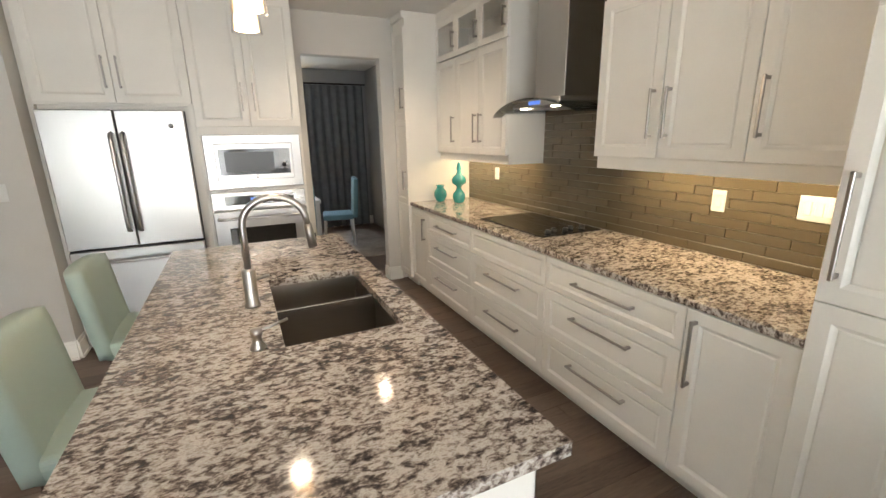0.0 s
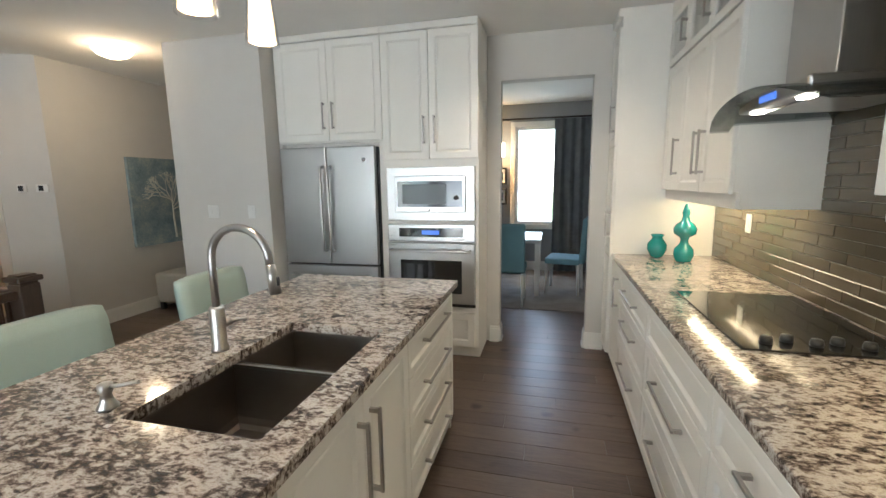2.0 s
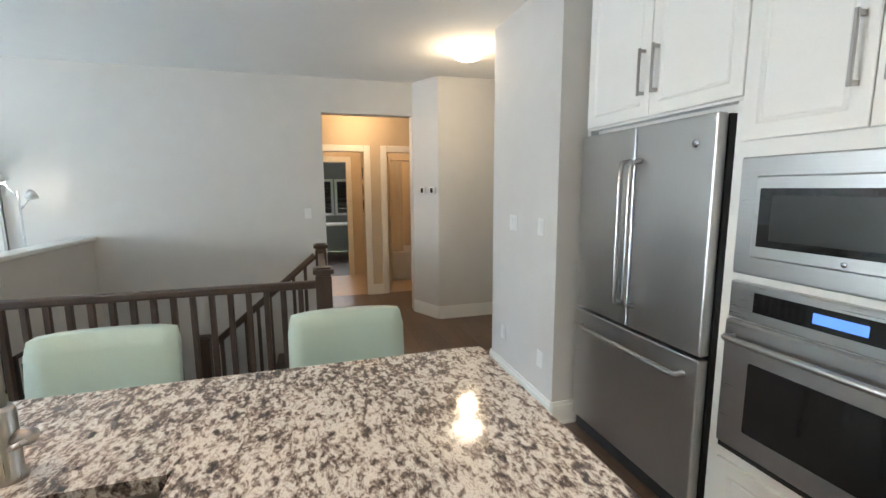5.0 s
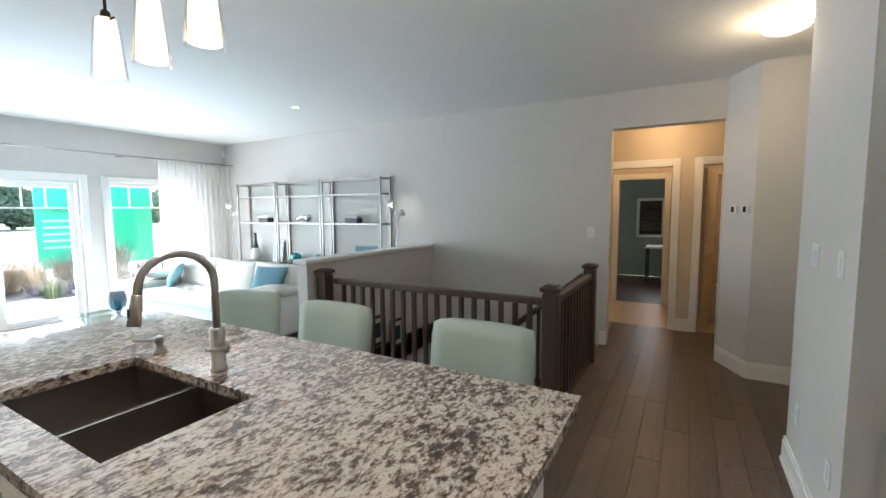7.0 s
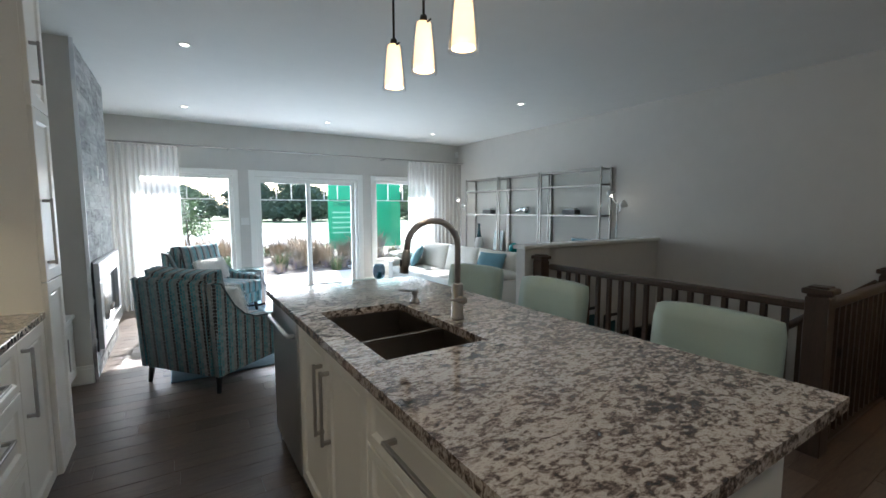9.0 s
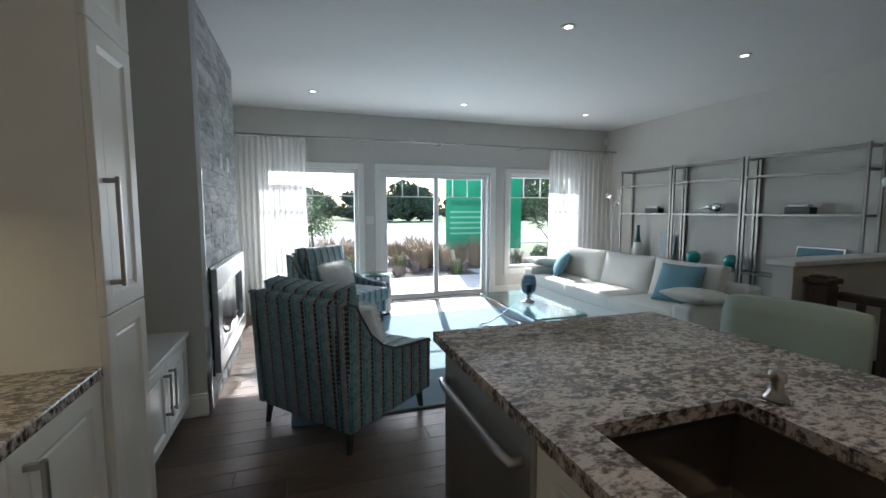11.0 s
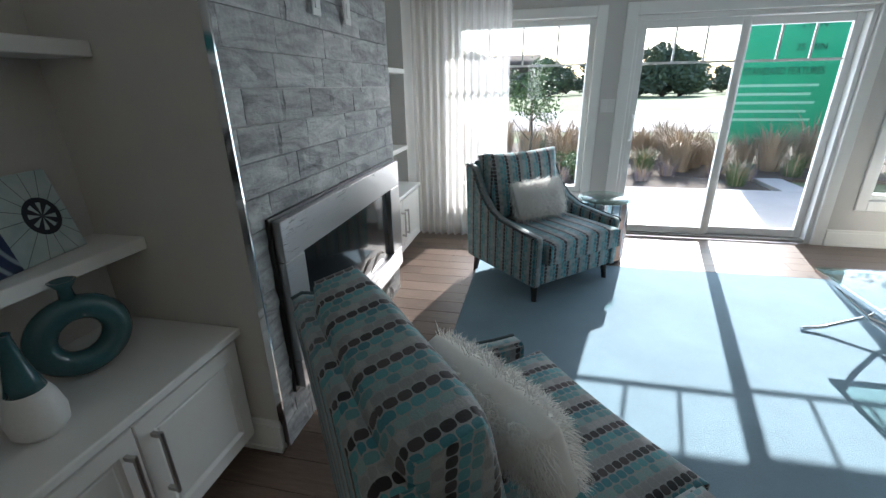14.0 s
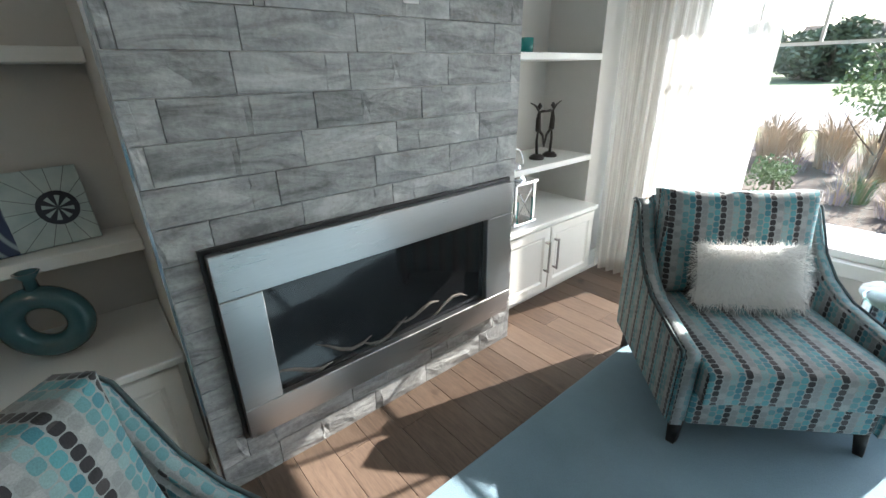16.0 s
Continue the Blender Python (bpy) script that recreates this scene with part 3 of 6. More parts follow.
def frame_pic(m, w, h, label):
    o = thing("picture_frame", m, label, "picture", "small framed pictures")
    bm = bmesh.new()
    for a in ((0, w, 0, 0.03), (0, w, h - 0.03, h), (0, 0.03, 0.03, h - 0.03), (w - 0.03, w, 0.03, h - 0.03)):
        bx(bm, a[0], a[1], -0.02, 0, a[2], a[3], 0.003)
    part("frame", bm, BLACKP, o)
    part("mount", box(0.03, w - 0.03, -0.008, -0.002, 0.03, h - 0.03), WHITEC, o, "white mount")
    part("print", box(w * 0.25, w * 0.75, -0.012, -0.009, h * 0.25, h * 0.75), TEALD, o, "dark print")


for i, (x, z) in enumerate(((-0.62, 0.12), (-0.98, 0.0), (-1.34, -0.12))):
    frame_pic(pose(x, SY0 + 0.004, z, 0, 0, 180), 0.27, 0.34, "black framed print on the stairwell wall")
for i in range(3):
    frame_pic(pose(-4.55, 4.115, 1.15 + i * 0.26, 0, 0, 0), 0.2, 0.2, "small black framed picture on the passage wall")


def baseboard(name, x0, x1, y0, y1, side):
    """Tall stepped skirting; side: the outward normal."""
    bm = bmesh.new()
    dx, dy = side
    for d, z0, z1 in ((0.016, 0.0, 0.125), (0.024, 0.0, 0.02), (0.010, 0.125, 0.15)):
        bx(bm, min(x0, x1 + (dx < 0) * dx * d, x0 + dx * d), max(x1, x0 + dx * d), min(y0, y0 + dy * d), max(y1, y0 + dy * d), z0, z1)
    return struct("baseboard_" + name, bm, TRIM, "white painted stepped baseboard")


baseboard("pier", -0.546, 0.44, 4.73, 4.73, (0, -1))
baseboard("pier_east", 0.44, 0.44, 4.73, 4.9, (1, 0))
baseboard("pier_west", -0.53, -0.53, 4.73, 5.6, (-1, 0))
baseboard("corridor", -1.95, -1.95, 4.67, 8.0, (1, 0))
baseboard("west_a", -2.35, -2.35, 3.36, 3.436, (1, 0))
baseboard("west_b", -2.35, -2.35, -3.29, 1.06, (1, 0))
baseboard("south_a", -2.35, -0.235, -3.29, -3.29, (0, 1))
baseboard("south_b", 1.72, 3.55, -3.29, -3.29, (0, 1))
baseboard("dining_a", 2.27, 2.36, 5.375, 5.375, (0, -1))
baseboard("dining_b", 3.13, 3.28, 5.375, 5.375, (0, -1))
baseboard("dining_c", 2.36, 2.36, 5.375, 5.5, (1, 0))
baseboard("dining_d", 3.13, 3.13, 5.375, 5.5, (-1, 0))
baseboard("dining_n", 0.55, 3.95, 8.8, 8.8, (0, -1))
baseboard("hall", -3.38, -3.38, 4.07, 4.24, (1, 0))
bm = bmesh.new()
ln = math.hypot(0.40, 0.20)
bx(bm, 0, ln, -0.016, 0, 0, 0.125)
bx(bm, 0, ln, -0.010, 0, 0.125, 0.15)
o = struct("baseboard_angle", bm, TRIM, "white painted stepped baseboard")
o.matrix_basis = pose(-2.35, 4.47, 0, 0, 0, math.degrees(math.atan2(0.20, 0.40)))


def casing(name, axis, plane, out, a, b, z0, z1, w=0.09, sill=False):
    """Moulded trim round an opening."""
    bm = bmesh.new()
    d = 0.02 * out
    bars = [(a - w, a, z0, z1 + w), (b, b + w, z0, z1 + w), (a, b, z1, z1 + w)]
    if sill:
        bars = [(a - w, a, z0 - w, z1 + w), (b, b + w, z0 - w, z1 + w), (a, b, z1, z1 + w), (a, b, z0 - w, z0)]
    for u, v, p, q in bars:
        lo, hi = min(plane, plane + d), max(plane, plane + d)
        if axis == "x":
            bx(bm, u, v, lo, hi, p, q, 0.005)
        else:
            bx(bm, lo, hi, u, v, p, q, 0.005)
    return struct("trim_" + name, bm, TRIM, "white painted casing round an opening")


casing("patio_door", "x", -3.29, 1, -0.13, 1.62, 0, 1.965, 0.095)
casing("window_left", "x", -3.29, 1, 1.95, 3.2, 0.42, 1.965, 0.085, True)
casing("window_right", "x", -3.29, 1, -1.72, -0.47, 0.42, 1.965, 0.085, True)
casing("hall_door", "y", -3.38, 1, 3.28, 4.0, 0, 2.03)
casing("hall_door_bath", "y", -3.38, 1, 4.32, 5.05, 0, 2.03)
casing("hall_inner", "y", -4.9, 1, 3.2, 3.86, 0, 1.98)
casing("dining_window", "x", 8.8, -1, 2.22, 2.9, 0.78, 2.38, 0.08, True)


def window(name, x0, x1, z0, z1, y, cross, bars, label):
    w = thing(name, (x0, y, z0), label, "window", kind="structure")
    W, H = x1 - x0, z1 - z0
    bm = bmesh.new()
    for a in ((0, 0.05, 0, H), (W - 0.05, W, 0, H), (0.05, W - 0.05, 0, 0.05), (0.05, W - 0.05, H - 0.05, H)):
        bx(bm, a[0], a[1], -0.05, 0.05, a[2], a[3], 0.004)
    part("window_frame", bm, TRIM, w)
    g = part("pane", box(0.05, W - 0.05, -0.006, 0.0, 0.05, H - 0.05), GLASS, w)
    g.visible_shadow = False
    part("grille_bar", box(0.05, W - 0.05, -0.012, 0.008, cross - 0.009, cross + 0.009), TRIM, w)
    for i in range(bars):
        x = W * (i + 1) / (bars + 1)
        part("grille_bar", box(x - 0.008, x + 0.008, -0.012, 0.008, cross + 0.009, H - 0.05), TRIM, w)
    return w


window("window_1", 1.95, 3.2, 0.42, 1.96, -3.38, 1.17, 3, "white framed fixed window with upper grille")
window("window_2", -1.72, -0.47, 0.42, 1.96, -3.38, 1.17, 3, "white framed fixed window with upper grille")
window("window_3", 2.22, 2.9, 0.78, 2.38, 8.86, 1.24, 0, "white framed dining room window")

pd = thing("door_1", (-0.13, -3.38, 0), "white framed sliding glass patio door with upper grille", "door", kind="structure")
bm = bmesh.new()
for a in ((0, 0.035, 0, 1.96), (1.715, 1.75, 0, 1.96), (0.035, 1.715, 1.925, 1.96)):
    bx(bm, a[0], a[1], -0.07, 0.07, a[2], a[3], 0.003)
part("door_frame", bm, TRIM, pd)
part("threshold", box(0.035, 1.715, -0.07, 0.075, 0.0, 0.03, 0.004), STEELH, pd, "metal threshold")
for k, (x0, yy) in enumerate(((0.035, -0.03), (0.86, 0.02))):
    x1 = x0 + 0.855
    bm = bmesh.new()
    for a in ((x0, x0 + 0.06, 0.03, 1.925), (x1 - 0.06, x1, 0.03, 1.925), (x0 + 0.06, x1 - 0.06, 0.03, 0.10), (x0 + 0.06, x1 - 0.06, 1.86, 1.925)):
        bx(bm, a[0], a[1], yy - 0.02, yy + 0.02, a[2], a[3], 0.004)
    leaf = part("sliding_panel", bm, TRIM, pd)
    g = part("pane", box(x0 + 0.06, x1 - 0.06, yy - 0.004, yy + 0.002, 0.10, 1.86), GLASS, leaf)
    g.visible_shadow = False
    part("grille_bar", box(x0 + 0.06, x1 - 0.06, yy - 0.01, yy + 0.006, 1.575, 1.595), TRIM, leaf)
    for i in (1, 2):
        x = x0 + 0.06 + 0.735 * i / 3
        part("grille_bar", box(x - 0.008, x + 0.008, yy - 0.01, yy + 0.006, 1.595, 1.86), TRIM, leaf)
part("handle", tube(bmesh.new(), [(1.68, 0.045, 0.92), (1.68, 0.075, 0.95), (1.68, 0.075, 1.12), (1.68, 0.045, 1.15)], 0.009, 8), TRIM, pd)

# bedroom window with dark blinds, and things far beyond the hall
for k, y0 in enumerate((3.25, 3.85)):
    w = thing("window_blind", (-7.98, y0, 0.95), "dark slatted blind on a far bedroom window", "blind", "bedroom blinds")
    part("backing", box(0.0, 0.015, 0, 0.45, 0, 0.75), BLACKP, w)
    for i in range(10):
        part("slat", box(0.015, 0.045, 0.01, 0.44, 0.03 + i * 0.07, 0.05 + i * 0.07), BLACKG, w)
    casing("bedroom_window_%s" % "ab"[k], "y", -8.0, 1, y0, y0 + 0.45, 0.95, 1.7, 0.06, True)
dk = thing("desk", (-7.4, 3.75, 0), "white desk in the far bedroom", "desk")
part("tabletop", box(-0.3, 0.3, -0.3, 0.5, 0.70, 0.74, 0.005), WHITEC, dk)
for a in ((-0.27, -0.27), (0.27, -0.27), (-0.27, 0.47), (0.27, 0.47)):
    part("leg", box(a[0] - 0.02, a[0] + 0.02, a[1] - 0.02, a[1] + 0.02, 0, 0.70), BLACKP, dk)
bd = thing("door_2", (-3.44, 4.34, 0), "open white panelled bathroom door", "door", kind="structure")
bd.matrix_basis = pose(-3.52, 4.35, 0, 0, 0, 168)
# White leaf and panels take the hall colour, lamplight tint included.
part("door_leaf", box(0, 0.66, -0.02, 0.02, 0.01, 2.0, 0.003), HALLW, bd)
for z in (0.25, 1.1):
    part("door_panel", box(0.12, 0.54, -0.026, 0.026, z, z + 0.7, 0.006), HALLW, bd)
part("door_handle", tube(bmesh.new(), [(0.6, -0.05, 1.0), (0.5, -0.05, 1.0)], 0.01, 8), NICKEL, bd)
tub = thing("bathtub", (-4.88, 4.3, 0), "tan tiled bathtub surround with curtain rail", "bathtub")
part("tub", box(0, 0.7, 0, 1.15, 0, 0.5, 0.03, 2), WHITEC, tub)
part("curtain", box(0.68, 0.70, 0.02, 0.4, 0.5, 1.95), SHEER, tub)
part("rail", tube(bmesh.new(), [(0.69, 0, 1.97), (0.69, 1.15, 1.97)], 0.012, 8), CHROME, tub)


def plate(x, y, z, rz, w, label, rockers=1, group="wall plates"):
    p = thing("switch_plate", pose(x, y, z, 0, 0, rz), label, "switch", group)
    part("cover", box(-w / 2, w / 2, -0.006, 0, -0.058, 0.058, 0.003), WHITEC, p)
    for i in range(rockers):
        c = (i - (rockers - 1) / 2) * 0.046
        part("rocker", box(c - 0.016, c + 0.016, -0.010, -0.006, -0.032, 0.032, 0.002), WHITEC, p)


plate(-2.35, 3.245, 1.25, 90, 0.075, "white light switch on the painted wall")
plate(0.25, 4.73, 1.27, 0, 0.075, "white light switch on the wall pier")
plate(-0.15, 4.73, 1.27, 0, 0.12, "white double light switch on the wall pier", 2)
plate(0.28, 4.73, 0.38, 0, 0.075, "white wall outlet low on the pier")
plate(-0.3, 4.73, 0.38, 0, 0.075, "white wall outlet low on the pier")
plate(1.785, -3.29, 1.235, 180, 0.12, "white double switch beside the patio door", 2)
for x, w in ((-2.18, 0.075), (-2.03, 0.10)):
    th = thing("thermostat", pose(x, 4.47 + (x + 2.35) * 0.5, 1.5, 0, 0, 26.6), "white thermostat with dark screen on the angled wall", "thermostat", "wall thermostats")
    part("case", box(-w / 2, w / 2, -0.022, -0.001, -0.038, 0.038, 0.005, 2), WHITEC, th)
    part("screen", box(-0.026, 0.014, -0.024, -0.0215, -0.026, 0.026), BLACKG, th)
sn = solid("corner_sensor", box(-0.03, 0.03, -0.03, 0.03, -0.06, 0.06, 0.015, 2), WHITEC, "small white corner sensor near the ceiling", "sensor", m=pose(-2.3, -3.25, 2.56, 0, 0, 45))


def pot(x, y):
    o = thing("recessed_light", (x, y, CH), "small lit recessed ceiling light with white ring", "ceiling light", "recessed lights")
    bm = lathe(bmesh.new(), [(0.03, -0.004), (0.055, -0.006), (0.055, -0.001), (0.03, -0.001)], 20)
    part("ring", bm, TRIM, o)
    part("lens", lathe(bmesh.new(), [(0.001, -0.0055), (0.03, -0.0055), (0.03, -0.0015), (0.001, -0.0015)], 16), POTM, o)


for x, y in ((2.75, 4.65), (2.6, 0.13), (0.80, 0.12), (-1.03, 0.1), (2.57, -2.27), (0.70, -2.30), (-1.17, -2.32)):
    pot(x, y)
fl = thing("flush_ceiling_lamp", (-1.01, 4.68, CH), "lit opal glass flush dome ceiling lamp", "ceiling lamp")
part("base", lathe(bmesh.new(), [(0.05, -0.001), (0.15, -0.001), (0.15, -0.02), (0.05, -0.02)], 28), CHROME, fl)
part("shade", lathe(bmesh.new(), [(0.001, -0.105), (0.06, -0.10), (0.12, -0.075), (0.155, -0.035), (0.16, -0.02), (0.14, -0.021)], 28), LAMPW, fl)

# ---------------------------------------------------------------- kitchen cabinets


def panel_front(w, h, t=0.02, rail=0.055, arch=False):
    """A framed front with a recessed, bevelled centre panel; faces -y, from the origin to (w, h)."""
    bm = bmesh.new()
    loops = [(0.0, 0.0), (0.0, -t + 0.003), (0.003, -t), (rail, -t), (rail + 0.008, -t + 0.006), (rail + 0.016, -t + 0.010), (rail + 0.022, -t + 0.007), (rail + 0.030, -t + 0.007)]
    prev = None
    for inset, y in loops:
        inset = min(inset, min(w, h) / 2 - 0.004)
        ring = [bm.verts.new(p) for p in ((inset, y, inset), (w - inset, y, inset), (w - inset, y, h - inset), (inset, y, h - inset))]
        if prev:
            for k in range(4):
                bm.faces.new((prev[k], prev[(k + 1) % 4], ring[(k + 1) % 4], ring[k]))
        else:
            bm.faces.new(ring[::-1])
        prev = ring
    bm.faces.new(prev)
    return bm


def bar_pull(length, upright):
    """A square bar handle on two feet, standing off a front that faces -y."""
    bm = bmesh.new()
    a = length / 2
    if upright:
        bx(bm, -0.006, 0.006, -0.040, -0.028, -a, a, 0.002)
        for s in (-1, 1):
            bx(bm, -0.006, 0.006, -0.030, 0, s * (a - 0.012) - 0.007, s * (a - 0.012) + 0.007)
    else:
        bx(bm, -a, a, -0.040, -0.028, -0.006, 0.006, 0.002)
        for s in (-1, 1):
            bx(bm, s * (a - 0.012) - 0.007, s * (a - 0.012) + 0.007, -0.030, 0, -0.006, 0.006)
    return bm


def cabinet(m, W, D, H, fronts, label, toe=0.1, group="kitchen cabinets", crown=0.0, low=0.0):
    """fronts: (x, z, w, h, handle) with handle None or (x, z, length, upright) inside the front."""
    c = thing("cabinet", m, label, "cabinet", group)
    bm = box(0.001, W - 0.001, 0, D, toe, low or H)
    if low:
        bx(bm, 0.001, W - 0.001, 0, 0.03, low, H)
    if toe:
        bx(bm, 0.001, W - 0.001, 0.06, D, 0, toe)
    if crown:
        bx(bm, -0.0, W, -0.03, D, H - crown, H, 0.006)
    part("body", bm, CAB, c)
    for x, z, w, h, hd in fronts:
        f = part("drawer" if h < 0.36 and w > 0.35 else "door", panel_front(w - 0.004, h - 0.004, rail=0.055 if min(w, h) > 0.25 else 0.035), CAB, c, m=pose(x + 0.002, -0.001, z + 0.002))
        if hd:
            part("handle", bar_pull(hd[2], hd[3]), NICKEL, f, "brushed nickel bar handle", pose(hd[0], -0.02, hd[1]))
    return c


RX, CTOP, CT = 3.31, 0.93, 0.035
run = lambda y: pose(RX, y, 0, 0, 0, -90)


def drawers(W):
    return [(0, 0.10, W, 0.295, (W / 2, 0.19, W * 0.45, False)), (0, 0.395, W, 0.295, (W / 2, 0.19, W * 0.45, False)), (0, 0.69, W, 0.20, (W / 2, 0.10, W * 0.45, False))]


BD, BH = 0.68, 0.893
cabinet(run(5.04), 0.40, BD, BH, [(0, 0.10, 0.40, 0.79, (0.35, 0.6, 0.22, True))], "white painted narrow base cabinet beside drawer units")
cabinet(run(4.64), 0.88, BD, BH, drawers(0.88), "white painted base cabinet with three drawers")
cabinet(run(3.76), 0.92, BD, BH, [d if i < 2 else (*d[:4], None) for i, d in enumerate(drawers(0.92))], "white painted base cabinet with drawers under the cooktop")
cabinet(run(2.84), 0.90, BD, BH, drawers(0.90), "white painted base cabinet with three drawers")
cabinet(run(1.94), 0.41, BD, BH, [(0, 0.10, 0.41, 0.79, (0.045, 0.6, 0.30, True))], "white painted single door base cabinet")
cabinet(pose(3.285, 5.365, 0, 0, 0, -90), 0.32, 0.70, CH - 0.002, [(0, 0.10, 0.32, 0.80, None), (0, 0.90, 0.32, 0.86, (0.27, 0.25, 0.2, True)), (0, 1.76, 0.32, 0.85, (0.27, 0.2, 0.2, True))], "tall narrow white painted pantry cabinet beside the doorway", crown=0.06)
cabinet(pose(3.285, 1.527, 0, 0, 0, -90), 0.309, 0.70, CH - 0.002, [(0, 0.10, 0.309, 0.97, None), (0, 1.07, 0.309, 0.83, (0.04, 0.24, 0.32, True)), (0, 1.9, 0.309, 0.72, (0.04, 0.2, 0.2, True))], "tall white painted pantry cabinet at the end of the counter", crown=0.06)

# upper cabinets
UX = 3.63


def glass_front(parent, x, z, w, h):
    bm = bmesh.new()
    for a in ((0.002, 0.05, 0, h), (w - 0.05, w - 0.002, 0, h), (0.05, w - 0.05, 0, 0.05), (0.05, w - 0.05, h - 0.05, h)):
        bx(bm, a[0], a[1], -0.02, 0, a[2], a[3], 0.003)
    f = part("glass_door", bm, CAB, parent, "white framed glazed door", pose(x, -0.001, z))
    part("pane", box(0.05, w - 0.05, -0.012, -0.008, 0.05, h - 0.05), GLASS, f)
    part("handle", bar_pull(0.14, True), NICKEL, f, m=pose(w - 0.03, -0.02, h / 2 - 0.03))


def upper(m, W, n, label, rights, up=0.0):
    c = thing("wall_cabinet", m, label, "cabinet", "wall cabinets")
    bm = box(0, W, 0, 0.36, 1.44 + up, 2.28)
    for a in ((0, W, 0.34, 0.36, 2.28, 2.66), (0, 0.02, 0, 0.34, 2.28, 2.66), (W - 0.02, W, 0, 0.34, 2.28, 2.66), (0.02, W - 0.02, 0, 0.34, 2.63, 2.66)):
        bx(bm, *a)
    bx(bm, 0, W, -0.02, 0.36, 2.64, CH - 0.002, 0.005)
    part("body", bm, CAB, c)
    part("valance", box(0.0, W, 0.012, 0.032, 1.36 + up, 1.44 + up, 0.003), CAB, c)
    part("end_valance", box(0.0, 0.02, 0.032, 0.36, 1.36 + up, 1.44 + up), CAB, c)
    part("end_valance", box(W - 0.02, W, 0.032, 0.36, 1.36 + up, 1.44 + up), CAB, c)
    w = W / n
    for i in range(n):
        f = part("door", panel_front(w - 0.004, 0.85 - up), CAB, c, m=pose(i * w + 0.002, -0.001, 1.43 + up))
        hx = w - 0.045 if i in rights else 0.045
        part("handle", bar_pull(0.24, True), NICKEL, f, "brushed nickel bar handle", pose(hx, -0.02, 0.22))
        glass_front(c, i * w, 2.295, w, 0.345)


upper(pose(UX, 5.04, 0, 0, 0, -90), 1.262, 3, "white painted wall cabinets with small glazed top doors", (0, 1))
upper(pose(UX, 2.845, 0, 0, 0, -90), 1.275, 3, "white painted wall cabinets above the counter", (0,), 0.028)

# backsplash, pieces follow at the end of the file
back = struct("backsplash", wall_with_holes("y", 3.992, 3.999, 1.53, 5.04, 0.93, 2.6, [(1.53, 2.84, 1.48, 2.6), (3.78, 5.04, 1.46, 2.6)]), GROUT, "olive glass strip tile backsplash")

# worktop
bm = box(3.28, 3.992, 1.528, 5.04, CTOP - CT, CTOP, 0.006, 2)
solid("worktop", bm, GRANITE, "speckled grey and cream granite worktop on base cabinets", "countertop")

# cooktop
ck = thing("cooktop", (3.44, 3.07, CTOP), "black glass electric cooktop set on the granite worktop", "cooktop")
part("glass_top", box(0, 0.52, 0, 0.79, 0.0005, 0.008, 0.003), BLACKG, ck)
for i in range(5):
    part("knob", lathe(bmesh.new(), [(0.02, 0), (0.02, 0.012), (0.017, 0.024), (0.002, 0.025)], 16), BLACKP, ck, m=pose(0.10 + 0.075 * i, 0.07 + 0.03 * (i % 2), 0.008))

# hood
hd = thing("range_hood", (3.99, 3.38, 1.735), "stainless chimney range hood with curved glass canopy", "range hood")
part("chimney", box(-0.30, 0, -0.16, 0.16, 0.09, 1.003, 0.003), STEEL, hd)
part("motor_box", box(-0.42, 0, -0.26, 0.26, 0.035, 0.09, 0.01, 2), STEELH, hd)
bm = bmesh.new()
top = []
for i in range(21):
    y = -0.46 + 0.92 * i / 20
    z = 0.10 - 0.10 * (y / 0.46) ** 2
    ext = 0.50 - 0.04 * (y / 0.46) ** 4
    top.append([bm.verts.new((x, y, z + dz)) for x, dz in ((0, 0), (-ext, -0.01), (-ext, -0.018), (0, -0.008))])
for q, s in zip(top, top[1:]):
    for k in range(4):
        bm.faces.new((q[k], q[(k + 1) % 4], s[(k + 1) % 4], s[k])).smooth = k in (0, 2)
part("canopy", bm, glass("smoked_hood_glass", (0.55, 0.58, 0.58)), hd, "smoked curved glass canopy")
part("filter", box(-0.36, -0.05, -0.2, 0.2, 0.027, 0.034), STEELH, hd)
for y in (-0.17, 0.17):
    part("hood_light", lathe(bmesh.new(), [(0.001, 0.019), (0.025, 0.019), (0.028, 0.026), (0.001, 0.0265)], 16), POTM, hd, m=pose(-0.38, y, 0.008))
part("controls", box(-0.424, -0.42, -0.06, 0.06, 0.05, 0.075), SCREEN, hd)

for y in (4.47, 2.30):
    plate(3.984, y, 1.23, -90, 0.075, "white outlet on the tiled backsplash")
plate(3.984, 1.855, 1.245, -90, 0.165, "white triple switch on the tiled backsplash", 3)

v1 = solid("vase", lathe(bmesh.new(), [(0.035, 0), (0.045, 0.01), (0.068, 0.06), (0.066, 0.10), (0.04, 0.135), (0.034, 0.15), (0.048, 0.17), (0.04, 0.168), (0.028, 0.15)]), TEALC, "small glossy teal vase on the worktop", "vase", "teal vases", m=pose(3.58, 4.93, CTOP))
v2 = solid("vase", lathe(bmesh.new(), [(0.05, 0), (0.055, 0.012), (0.066, 0.05), (0.06, 0.09), (0.03, 0.125), (0.024, 0.15), (0.032, 0.17), (0.07, 0.195), (0.075, 0.23), (0.06, 0.26), (0.028, 0.285), (0.02, 0.32), (0.026, 0.34), (0.022, 0.36), (0.01, 0.40), (0.002, 0.405)]), TEALC, "tall gourd-shaped glossy teal lidded vase on the worktop", "vase", "teal vases", m=pose(3.72, 4.78, CTOP))
